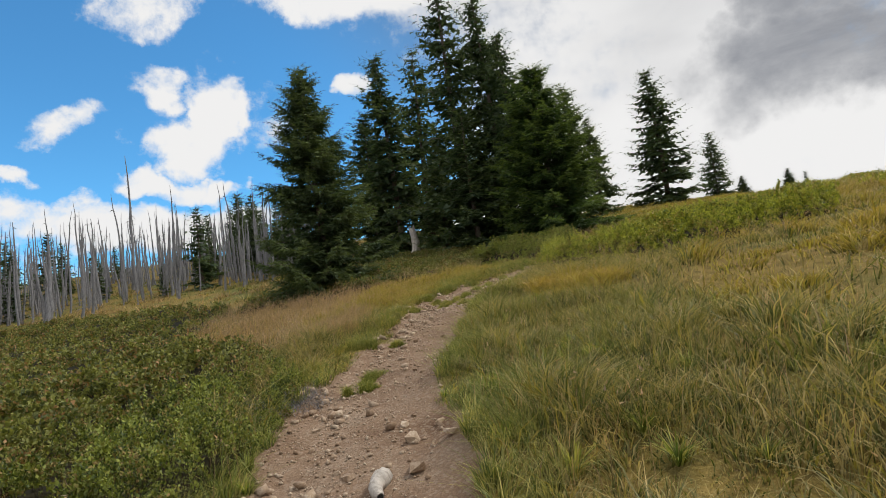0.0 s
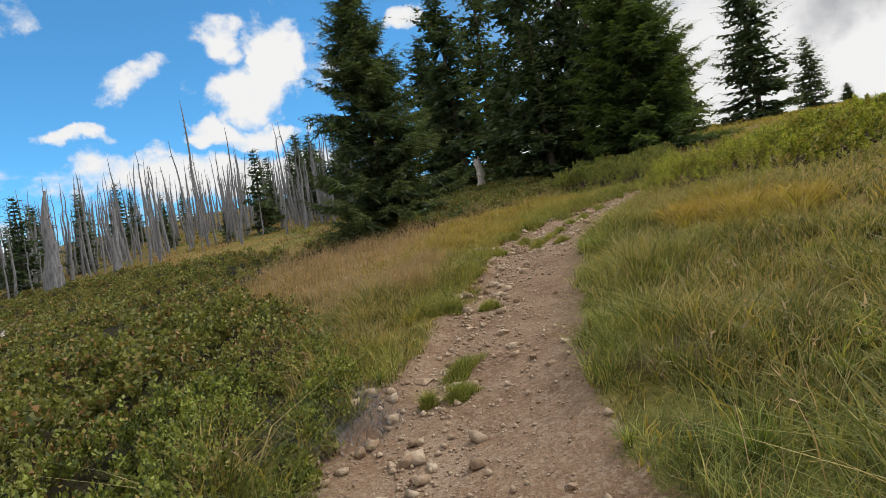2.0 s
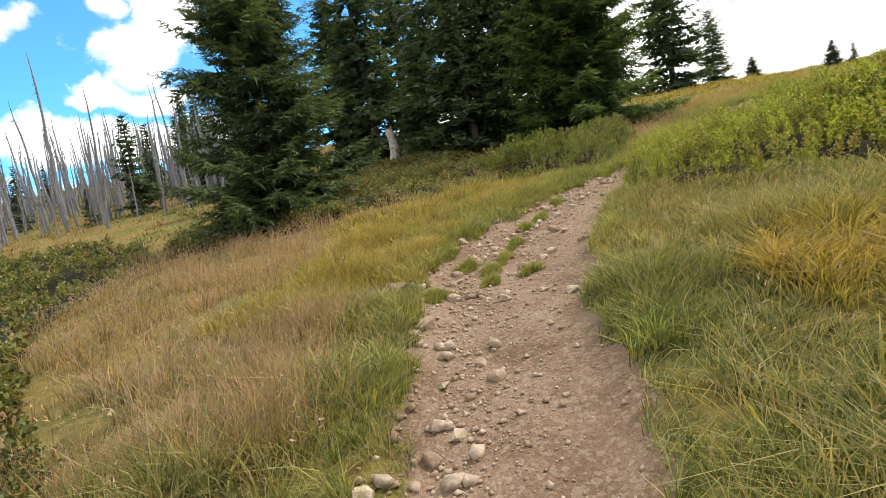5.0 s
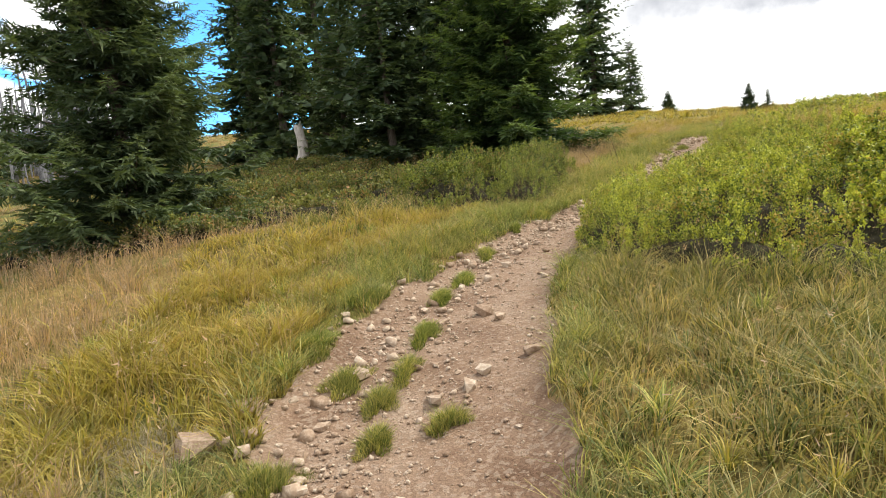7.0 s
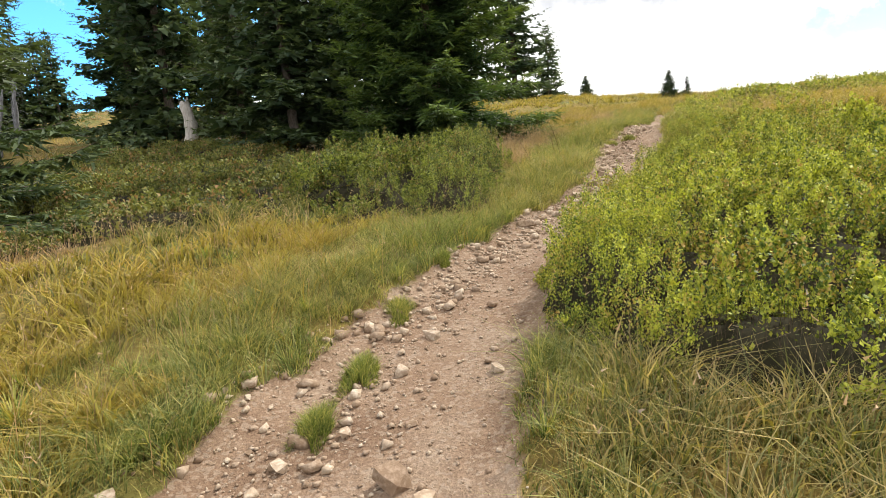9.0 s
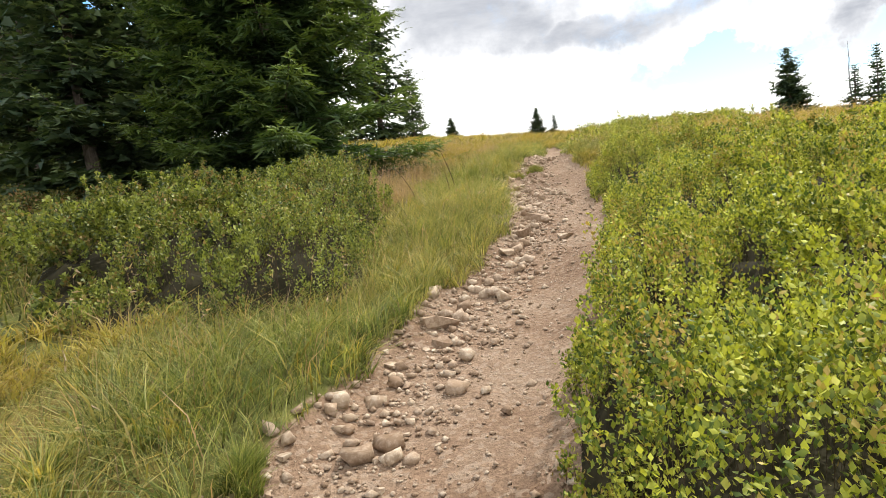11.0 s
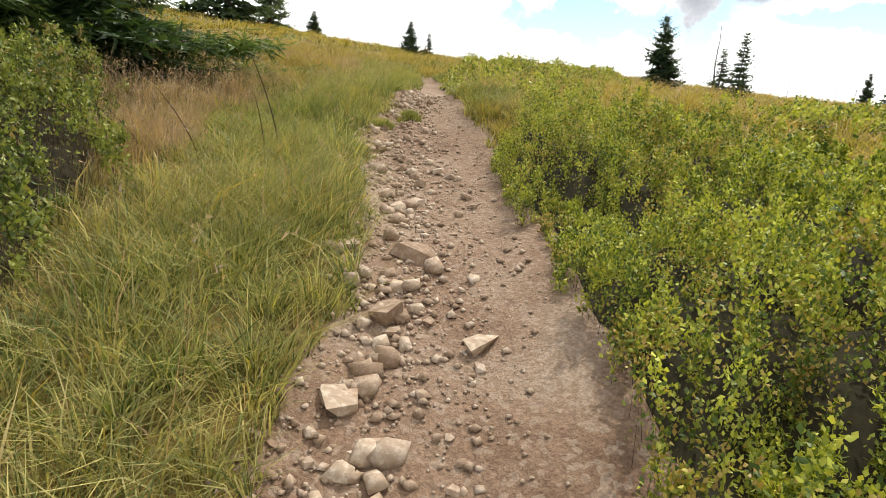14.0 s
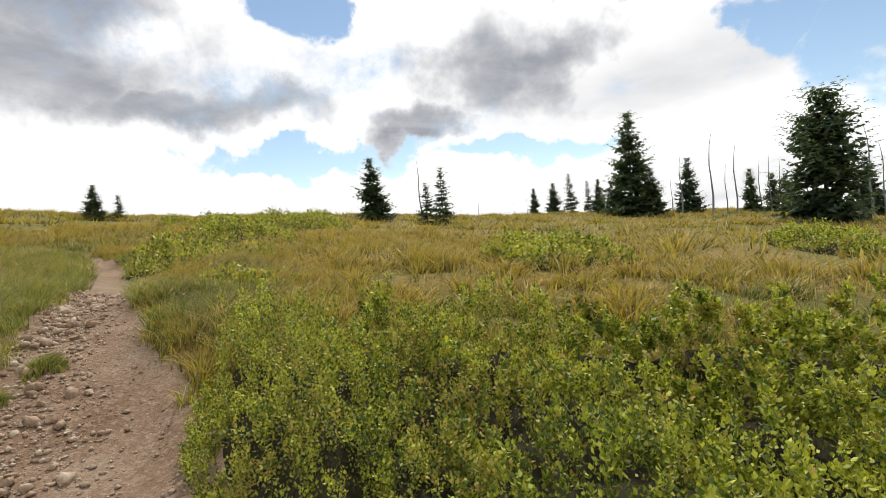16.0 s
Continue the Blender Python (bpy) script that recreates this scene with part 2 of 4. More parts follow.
BERRY_LOW = material("bilberry_leaf_mixed", berry_leaf((0.07, 0.085, 0.026), (0.27, 0.275, 0.07), (0.32, 0.18, 0.08)))
TWIG = material("brown_twig", bark_fill((0.045, 0.03, 0.02), (0.13, 0.09, 0.06)))
# near-black colour that stands in for the shade inside the shrubs
SHADE_FILL = material("painted_shade_fill", lambda n: principled(n, n.ramp(n.noise(world_pos(n), 20.0, 5.0, 0.7), [(0.3, (0.014, 0.013, 0.007)), (0.7, (0.036, 0.031, 0.016))]), 0.95, None, 0.1))
BARK = material("spruce_bark", bark_fill((0.055, 0.042, 0.034), (0.19, 0.155, 0.13)))
GREY = material("weathered_deadwood", bark_fill((0.1, 0.1, 0.108), (0.31, 0.31, 0.325)))
BLEACHED = material("bleached_wood", bark_fill((0.28, 0.25, 0.22), (0.62, 0.57, 0.52)))
NEEDLE = material("spruce_needles", needle_fill((0.034, 0.058, 0.034), (0.085, 0.122, 0.06), (0.15, 0.19, 0.075)))
# brighter copy for one spruce: sunlight on its boughs put into the needle colour
NEEDLE_LIT = material("sunlit_spruce_needles", needle_fill((0.028, 0.054, 0.023), (0.085, 0.135, 0.042), (0.26, 0.33, 0.075)))


# ---- ground shape ----
LINE = np.array([(-0.5, -8, 0.9), (-0.55, 0, 0.8), (-0.63, 4.5, 0.7), (-1.05, 7.1, 0.72), (-0.84, 8.5, 0.64), (-0.62, 10, 0.62), (-0.48, 11.6, 0.68), (-0.28, 13.0, 0.85), (-0.02, 14.5, 0.98), (0.5, 15.8, 0.93),
                 (1.38, 17.15, 0.72), (2.5, 18.3, 0.54), (3.74, 19.56, 0.47), (5.1, 20.6, 0.4), (6.4, 22.0, 0.52), (7.8, 23.85, 0.66), (9.8, 26.0, 0.34), (12.6, 28.9, 0.3), (14.1, 31.3, 0.22), (15.0, 34.0, 0.1)])


def dense_line(step=0.1):
    seg = np.hypot(*np.diff(LINE[:, :2], axis=0).T)
    s = np.r_[0, np.cumsum(seg)]
    at = np.arange(0, s[-1], step)
    pts = np.stack([np.interp(at, s, LINE[:, k]) for k in range(3)], 1)
    for k in range(3):  # rounds the corners
        pad = np.pad(pts[:, k], 8, mode="edge")
        pts[:, k] = np.convolve(pad, np.ones(17) / 17, mode="valid")
    return pts


TRACK = dense_line()


def wobble(x, y, scale, seed):
    """Cheap smooth noise, about -1 to 1, from a few sine waves."""
    rng = np.random.RandomState(seed)
    out = np.zeros(np.broadcast(x, y).shape)
    for k in range(7):
        a, ph, f = rng.uniform(0, 6.28), rng.uniform(0, 6.28), scale * rng.uniform(0.5, 2.0)
        out = out + np.sin(f * (np.cos(a) * x + np.sin(a) * y) + ph)
    return out / 3.2


def track_side(x, y):
    """Signed distance from the path's edge (negative inside), the side (1: right) and the place along it."""
    x, y = np.asarray(x, float), np.asarray(y, float)
    flat = np.stack([x.ravel(), y.ravel()], 1)
    dist, side, at = np.empty(len(flat)), np.empty(len(flat)), np.empty(len(flat), int)
    way = np.gradient(TRACK[:, :2], axis=0)
    for a in range(0, len(flat), 20000):
        q = flat[a:a + 20000]
        d2 = (q[:, None, 0] - TRACK[None, :, 0]) ** 2 + (q[:, None, 1] - TRACK[None, :, 1]) ** 2
        k = d2.argmin(1)
        off = q - TRACK[k, :2]
        side[a:a + 20000] = np.sign(off[:, 0] * way[k, 1] - off[:, 1] * way[k, 0])
        dist[a:a + 20000] = np.sqrt(d2[np.arange(len(q)), k]) - TRACK[k, 2]
        at[a:a + 20000] = k
    return dist.reshape(x.shape), side.reshape(x.shape), at.reshape(x.shape)


def slope(x, y):
    """The hillside without the path."""
    x, y = np.asarray(x, float), np.asarray(y, float)
    r = np.hypot(x - 3, y - 15)
    k = np.minimum(1, 115 / np.maximum(r, 1e-3))
    u, v = (x - 3) * k, (y - 15) * k
    z = 2.1585 + 0.0732 * u + 0.1279 * v + np.where(u > 0, 0.0002, 0.0004) * u * u - 0.00122 * u * v + 0.00046 * v * v
    z = z - np.maximum(0, r - 61) ** 2 / 520 * np.where(r < 150, 1, 0) - np.where(r >= 150, 15.233 + (r - 150) * 0.3423, 0)
    z = z + 0.012 * np.maximum(0, -x - 12)
    # the meadow falls away behind the brow towards the far side
    r5 = np.hypot(x - 5, y - 20)
    fall = np.interp(np.degrees(np.arctan2(x - 5, y - 20)), [-180, 12, 28, 36, 45, 55, 64, 74, 88, 105, 150, 180], [0, 0, 0.4, 0.65, 0.95, 1.15, 1.6, 2.35, 2.65, 2.95, 2.95, 0])
    z = z - np.maximum(0, np.minimum(r5, 150) - 11) * np.tan(np.radians(fall)) * 1.15
    # a rise beside the path, the dip before the bend and the brow beyond it
    z = z + 0.15 * np.exp(-((y - 11.2) / 1.9) ** 2 - (x / 6) ** 2) - 0.09 * np.exp(-((x - 1.4) ** 2 + (y - 16.9) ** 2) / 2.2) + 0.17 * np.exp(-((x - 9.1) ** 2 + (y - 25.2) ** 2) / 5)
    return z + 0.05 * wobble(x, y, 0.8, 3) + 0.3 * wobble(x, y, 0.09, 5) * np.clip((r - 20) / 40, 0, 1)


def ground_z(x, y, edge=None):
    if edge is None:
        edge = track_side(x, y)[0]
    edge = edge + 0.07 * wobble(np.asarray(x, float), np.asarray(y, float), 5.0, 9)
    return slope(x, y) - 0.1 * np.clip(0.5 - edge / 0.3, 0, 1) + 0.02 * wobble(x, y, 4.0, 4)


# ---- mesh helpers ----
def mesh_from(name, verts, faces_idx, faces_len, mat, smooth=False, along=None):
    me = bpy.data.meshes.new(name)
    verts = np.asarray(verts, np.float32)
    faces_idx, faces_len = np.asarray(faces_idx, np.int32).ravel(), np.asarray(faces_len, np.int32)
    me.vertices.add(len(verts))
    me.vertices.foreach_set("co", verts.ravel())
    me.loops.add(len(faces_idx))
    me.loops.foreach_set("vertex_index", faces_idx)
    me.polygons.add(len(faces_len))
    me.polygons.foreach_set("loop_start", np.r_[0, np.cumsum(faces_len)[:-1]].astype(np.int32))
    if smooth:
        me.polygons.foreach_set("use_smooth", np.ones(len(faces_len), bool))
    if along is not None:
        a = me.attributes.new("along", "FLOAT", "POINT")
        a.data.foreach_set("value", np.asarray(along, np.float32))
    me.update(calc_edges=True)
    me.materials.append(mat)
    return me


def stuff(name, me, label, category):
    return tagged(new(name, me), label, category, kind="stuff")


def part(name, me, parent, label="", kind=""):
    ob = new(name, me)
    ob.parent = parent
    return tagged(ob, label, kind=kind)


def tube(points, radii, sides=6):
    """Vertices and quads of a bent, tapered tube."""
    points, radii = np.asarray(points, float), np.asarray(radii, float)
    way = np.gradient(points, axis=0)
    way /= np.linalg.norm(way, axis=1, keepdims=True) + 1e-9
    ref = np.where(np.abs(way[:, 2:3]) > 0.8, [[1.0, 0, 0]], [[0, 0, 1.0]])
    a = np.cross(way, ref)
    a /= np.linalg.norm(a, axis=1, keepdims=True) + 1e-9
    b = np.cross(way, a)
    ang = np.arange(sides) * 2 * np.pi / sides
    ring = a[:, None] * np.cos(ang)[None, :, None] + b[:, None] * np.sin(ang)[None, :, None]
    v = (points[:, None] + ring * radii[:, None, None]).reshape(-1, 3)
    n = len(points)
    i, j = np.meshgrid(np.arange(n - 1), np.arange(sides), indexing="ij")
    k = (j + 1) % sides
    q = np.stack([i * sides + j, i * sides + k, (i + 1) * sides + k, (i + 1) * sides + j], -1).reshape(-1, 4)
    return v, q


class Pile:
    """Gathers vertices and faces of one size into one mesh."""

    def __init__(self, corners):
        self.corners, self.v, self.f, self.a, self.n = corners, [], [], [], 0

    def add(self, v, f, along=None):
        self.v.append(np.asarray(v, np.float32))
        self.f.append(np.asarray(f, np.int64) + self.n)
        self.a.append(np.zeros(len(v)) if along is None else along)
        self.n += len(v)

    def mesh(self, name, mat, smooth=False):
        f = np.concatenate(self.f)
        return mesh_from(name, np.concatenate(self.v), f, np.full(len(f), self.corners), mat, smooth, np.concatenate(self.a))


# ---- ground ----
def axis_lines(lo, hi, fine_lo, fine_hi, fine, growth=1.13):
    mid = list(np.arange(fine_lo, fine_hi + 1e-6, fine))
    up, step = [fine_hi], fine
    while up[-1] < hi:
        step *= growth
        up.append(up[-1] + step)
    down, step = [fine_lo], fine
    while down[-1] > lo:
        step *= growth
        down.append(down[-1] - step)
    return np.array(down[:0:-1] + mid + up[1:])


def build_ground():
    xs, ys = axis_lines(-2500, 2500, -4, 15, 0.19), axis_lines(-2500, 2500, 1, 31, 0.19)
    gx, gy = np.meshgrid(xs, ys, indexing="ij")
    edge, side = track_side(gx, gy)[:2]
    z = ground_z(gx, gy, edge)
    v = np.stack([gx, gy, z], -1).reshape(-1, 3)
    nx, ny = len(xs), len(ys)
    i, j = np.meshgrid(np.arange(nx - 1), np.arange(ny - 1), indexing="ij")
    q = np.stack([i * ny + j, (i + 1) * ny + j, (i + 1) * ny + j + 1, i * ny + j + 1], -1).reshape(-1, 4)
    rim = edge + 0.1 * wobble(gx, gy, 3.5, 9) + 0.05 * wobble(gx, gy, 9.0, 10)
    # bare earth reaches under the shrubs that overhang the path
    rim = rim - 0.4 * ((side > 0) & (gy > 15.6) & (gy < 22.8))
    path = np.where(gy < 33, np.clip(0.5 - (rim - 0.06) / 0.35, 0, 1), 0)
    me = mesh_from("ground", v, q, np.full(len(q), 4), GROUND, True, path.ravel())
    tagged(new("ground", me), "grassy hillside with a trodden reddish dirt path across it", "ground", kind="structure")


build_ground()


# ---- bushes ----
def inside(x, y, poly):
    poly = np.asarray(poly, float)
    hit = np.zeros(x.shape, bool)
    for (x1, y1), (x2, y2) in zip(poly, np.roll(poly, -1, 0)):
        cross = (y1 > y) != (y2 > y)
        with np.errstate(divide="ignore", invalid="ignore"):
            hit ^= cross & (x < (x2 - x1) * (y - y1) / (y2 - y1) + x1)
    return hit


def rim_distance(x, y, poly):
    poly = np.asarray(poly, float)
    best = np.full(x.shape, 1e9)
    for a, b in zip(poly, np.roll(poly, -1, 0)):
        ab = b - a
        t = np.clip(((x - a[0]) * ab[0] + (y - a[1]) * ab[1]) / (ab @ ab), 0, 1)
        best = np.minimum(best, np.hypot(x - a[0] - t * ab[0], y - a[1] - t * ab[1]))
    return np.where(inside(x, y, poly), best, -best)


def disc(cx, cy, rx, ry, n=14):
    return [(cx + rx * math.cos(k * 6.2832 / n), cy + ry * math.sin(k * 6.2832 / n)) for k in range(n)]


RIGHT_PATCH = [(2.14, 17.0), (2.0, 16.2), (2.15, 15.4), (3.1, 14.5), (4.5, 13.9), (6.5, 13.9), (9.3, 14.8), (10.9, 17.2), (10.7, 19.8), (9.7, 22.1), (8.8, 23.4), (7.6, 22.55), (6.3, 21.08), (5.22, 19.88), (4.15, 19.03), (2.8, 17.94)]
LEFT_PATCH = [(0.7, 22.6), (1.2, 21.1), (2.0, 20.5), (3.0, 20.25), (3.5, 20.9), (4.5, 23.0), (5.2, 25.2), (4.6, 27.0), (2.2, 27.4), (0.6, 25.2)]
LOW_PATCH = [(-1.75, 1.0), (-1.7, 6.5), (-1.95, 8.4), (-2.6, 9.9), (-4.2, 11.6), (-6.3, 14.3), (-7.8, 17.0), (-8.4, 20.0), (-10.0, 25.0), (-15.0, 31.0), (-26.0, 35.0), (-34.0, 28.0), (-22.0, 11.0), (-10.0, 1.0)]
SHADE_PATCH = [(-9.0, 22.6), (-5.2, 21.9), (-3.0, 22.2), (-1.0, 22.9), (0.5, 22.8), (0.8, 27.0), (1.4, 34.0), (-2.5, 42.5), (-8.0, 40.0), (-10.0, 30.0)]
PATCHES = [RIGHT_PATCH, LEFT_PATCH, LOW_PATCH, SHADE_PATCH]


def leaves_at(pos, length, width, rng, lift=0.5, simple=False):
    """Folded four-cornered leaves, each with its own random turn."""
    n = len(pos)
    az, el, ro = rng.uniform(0, 6.283, n), rng.normal(lift, 0.5, n), rng.uniform(-0.8, 0.8, n)
    d = np.stack([np.cos(az) * np.cos(el), np.sin(az) * np.cos(el), np.sin(el)], 1)
    s = np.stack([-np.sin(az), np.cos(az), 0 * az], 1)
    u = np.cross(d, s)
    s, u = s * np.cos(ro)[:, None] + u * np.sin(ro)[:, None], u * np.cos(ro)[:, None] - s * np.sin(ro)[:, None]
    L, w = np.broadcast_to(length, n)[:, None], np.broadcast_to(width, n)[:, None]
    if simple:
        v = np.stack([pos, pos + d * L * 0.75 + s * w * 0.75, pos + d * L - s * w * 0.45], 1)
        return v.reshape(-1, 3), np.arange(3 * n).reshape(-1, 3)
    v = np.stack([pos, pos + d * L * 0.5 + s * w * 0.5 - u * w * 0.15, pos + d * L, pos + d * L * 0.5 - s * w * 0.5 - u * w * 0.15], 1)
    b = np.arange(n)[:, None] * 4
    f = np.concatenate([b + [0, 1, 2], b + [0, 2, 3]])
    return v.reshape(-1, 3), f


def bilberry(name, poly, height, stems, per_stem, leaf, mat, label, seed, hump=0.36, reach=0.3):
    """A patch of low shrubs: a dark filler mound painted as shade, stems, and leaves on the stems."""
    rng = np.random.RandomState(seed)
    P = np.asarray(poly)
    lo, hi = P.min(0), P.max(0)
    area = (hi - lo).prod()

    # rounded clumps that crowd each other, with gaps between them
    coarse = 1.0 if leaf < 0.045 else 2.0
    m = int(area * 4.6 / coarse ** 2) + 4
    dx, dy = rng.uniform(lo[0], hi[0], m), rng.uniform(lo[1], hi[1], m)
    dr, dh = coarse * rng.uniform(0.2, 0.46, m), rng.uniform(0.62, 1.2, m)

    def top(x, y, rim):
        fx, fy = np.ravel(x), np.ravel(y)
        dome = np.zeros(len(fx))
        for k in range(0, len(fx), 4000):
            d2 = ((fx[k:k + 4000, None] - dx) ** 2 + (fy[k:k + 4000, None] - dy) ** 2) / dr ** 2
            dome[k:k + 4000] = (dh * np.sqrt(np.maximum(0, 1 - d2))).max(1)
        h = height * np.clip(rim / reach, 0, 1) ** 0.4
        return h * (0.2 + 0.92 * dome.reshape(np.shape(x)) + 0.4 * hump * wobble(x, y, 1.3, seed + 1) + 0.07 * wobble(x, y, 17.0, seed + 5))

    root = tagged(new(name), label, "shrub")
    root.location = (*P.mean(0), float(ground_z(*P.mean(0))))
    base = np.array(root.location)
    # dark mound that closes the view through and paints shade into the gaps
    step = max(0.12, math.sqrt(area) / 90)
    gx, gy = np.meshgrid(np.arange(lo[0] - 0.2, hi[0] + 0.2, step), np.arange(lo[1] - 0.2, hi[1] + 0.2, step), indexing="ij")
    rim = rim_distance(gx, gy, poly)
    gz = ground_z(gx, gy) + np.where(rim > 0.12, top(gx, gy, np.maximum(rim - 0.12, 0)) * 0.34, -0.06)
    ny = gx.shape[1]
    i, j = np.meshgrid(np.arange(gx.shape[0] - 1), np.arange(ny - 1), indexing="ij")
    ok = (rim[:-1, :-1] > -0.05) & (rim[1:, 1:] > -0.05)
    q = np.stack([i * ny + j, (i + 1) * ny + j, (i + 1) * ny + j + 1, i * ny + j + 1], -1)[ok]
    part("litter_mound", mesh_from("litter_mound", np.stack([gx, gy, gz], -1).reshape(-1, 3) - base, q, np.full(len(q), 4), SHADE_FILL, True), root, "dark filler mound under the shrubs, painted in as shade between the leaves")
    # stems
    n = int(area * stems)
    per = 1 if leaf < 0.045 else 7
    cx, cy = rng.uniform(lo[0], hi[0], n // per + 1), rng.uniform(lo[1], hi[1], n // per + 1)
    spread_out = 0.04 if leaf < 0.045 else 0.045 + 0.012 * math.sqrt(10000 / max(n, 1))
    ox, oy = rng.normal(0, spread_out, len(cx) * per), rng.normal(0, spread_out, len(cy) * per)
    x, y = np.repeat(cx, per) + ox, np.repeat(cy, per) + oy
    sprig = np.repeat(rng.uniform(0.74, 1.16, len(cx)), per)
    rim = rim_distance(x, y, poly) + 0.12 * wobble(x, y, 4.0, seed + 2)
    k = rim > 0.0
    x, y, rim, sprig, ox, oy = x[k], y[k], rim[k], sprig[k], ox[k], oy[k]
    g = ground_z(x, y)
    h = np.maximum(top(x, y, rim), 0.08) * (0.2 + 0.8 * sprig) * rng.uniform(0.92, 1.08, len(x))
    lean = rng.normal(0, 0.13, (len(x), 2)) * h[:, None]
    foot = np.stack([x, y, g], 1)
    head = foot + np.c_[lean, h]
    w = 0.0022
    near = track_side(x, y)[0] < 3.0 if leaf < 0.04 else np.arange(len(x)) % 3 == 0
    sv = np.stack([foot + [w, 0, 0], foot - [w, 0, 0], head], 1)[near].reshape(-1, 3)
    part("stem_growth", mesh_from("stem_growth", sv - base, np.arange(len(sv)), np.full(len(sv) // 3, 3), TWIG), root, "thin brown stems", "stuff")
    off, some = track_side(x, y)[0], rng.rand(len(x))
    pile = Pile(3)
    grow = (1.35, 1.95) if leaf < 0.045 else (1.1, 1.25)
    for some, size, simple in ((off < 1.0, leaf, False), ((off >= 1.0) & (off < 2.8) & (some < 0.62), leaf * grow[0], False), ((off >= 2.8) & (some < (0.5 if leaf < 0.045 else 0.85)), leaf * grow[1], True)):
        f0, h0 = foot[some], head[some]
        t = 0.2 + 0.82 * rng.uniform(0, 1, (len(f0), per_stem)) ** 0.6
        if leaf < 0.045:
            # most leaves sit in a tuft at the sprig's end
            tip = 1.02 - rng.uniform(0, 0.11, t.shape) / np.linalg.norm(h0 - f0, axis=1)[:, None]
            t = np.where(rng.rand(*t.shape) < (0.66 if size == leaf else 0.8), np.maximum(tip, 0.3), t)
        spread = rng.normal(0, 0.017 if leaf < 0.045 else 0.6 * leaf, (len(f0), per_stem, 3))
        pos = (f0[:, None] + (h0 - f0)[:, None] * t[..., None] + spread).reshape(-1, 3)
        ls = size * rng.uniform(0.6, 1.25, len(pos))
        v, f = leaves_at(pos, ls, ls * 0.66, rng, 0.9, simple)
        pile.add(v - base, f, np.repeat(t.ravel(), 3 if simple else 4))
    part("foliage", pile.mesh("foliage", mat), root, "", "stuff")
    return root


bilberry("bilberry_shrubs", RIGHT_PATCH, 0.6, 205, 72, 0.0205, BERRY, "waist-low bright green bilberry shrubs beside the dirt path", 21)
# darker leaf material here puts the spruces' shade into the colour
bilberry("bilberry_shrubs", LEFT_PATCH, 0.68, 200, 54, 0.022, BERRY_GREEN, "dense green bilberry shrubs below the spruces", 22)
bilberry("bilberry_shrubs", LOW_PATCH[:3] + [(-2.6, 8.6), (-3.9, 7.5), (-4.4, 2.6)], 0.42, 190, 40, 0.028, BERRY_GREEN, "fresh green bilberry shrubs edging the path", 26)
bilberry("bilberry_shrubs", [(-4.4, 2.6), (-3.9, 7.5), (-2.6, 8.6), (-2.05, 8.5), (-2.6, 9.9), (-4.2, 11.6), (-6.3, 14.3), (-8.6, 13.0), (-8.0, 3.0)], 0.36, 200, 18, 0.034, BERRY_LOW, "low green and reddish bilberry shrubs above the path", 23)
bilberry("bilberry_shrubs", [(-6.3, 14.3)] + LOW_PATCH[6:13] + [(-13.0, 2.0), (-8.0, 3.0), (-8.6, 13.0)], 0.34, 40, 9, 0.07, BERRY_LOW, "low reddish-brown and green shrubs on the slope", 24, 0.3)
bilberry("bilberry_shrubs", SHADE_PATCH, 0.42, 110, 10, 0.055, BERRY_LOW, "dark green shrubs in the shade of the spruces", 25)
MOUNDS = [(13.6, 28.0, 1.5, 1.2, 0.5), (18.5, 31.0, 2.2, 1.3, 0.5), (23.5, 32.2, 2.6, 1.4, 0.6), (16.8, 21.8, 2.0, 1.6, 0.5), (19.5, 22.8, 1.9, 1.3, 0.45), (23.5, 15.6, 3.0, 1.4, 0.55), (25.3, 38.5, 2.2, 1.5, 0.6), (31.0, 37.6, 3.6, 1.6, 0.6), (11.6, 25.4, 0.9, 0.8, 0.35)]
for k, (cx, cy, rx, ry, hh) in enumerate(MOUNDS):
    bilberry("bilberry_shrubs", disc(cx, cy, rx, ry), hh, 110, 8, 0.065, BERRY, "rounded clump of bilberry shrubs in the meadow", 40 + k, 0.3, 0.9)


# ---- grass ----
def blades(x, y, height, width, rng, lean=0.45, wind=(0.1, -0.12), segs=2, away=None):
    """Bent tapering grass blades rooted on the ground."""
    n = len(x)
    foot = np.stack([x, y, ground_z(x, y) - 0.01], 1)
    az = rng.uniform(0, 6.283, n)
    out = np.stack([np.cos(az), np.sin(az)], 1) * np.abs(rng.normal(lean, 0.35, n))[:, None] + np.array(wind)
    if away is not None:
        out = out * 0.6 + away
    h, w = np.broadcast_to(height, n), np.broadcast_to(width, n)
    face = rng.uniform(0, 6.283, n)
    s = np.stack([np.cos(face), np.sin(face), 0 * face], 1) * w[:, None] * 0.5
    rows, alongs = [], []
    for k in range(segs):
        t = k / segs
        c = foot + np.c_[out * (h * t * t)[:, None], h * (t - 0.25 * t * t)]
        rows += [c - s * (1 - 0.45 * t), c + s * (1 - 0.45 * t)]
        alongs += [t, t]
    rows.append(foot + np.c_[out * h[:, None], h * 0.75])
    alongs.append(1.0)
    m = len(rows)
    v = np.stack(rows, 1).reshape(-1, 3)
    b = np.arange(n)[:, None] * m
    f = []
    for k in range(segs - 1):
        f += [b + [2 * k, 2 * k + 1, 2 * k + 3], b + [2 * k, 2 * k + 3, 2 * k + 2]]
    f.append(b + [m - 3, m - 2, m - 1])
    return v, np.concatenate(f), np.tile(alongs, n)


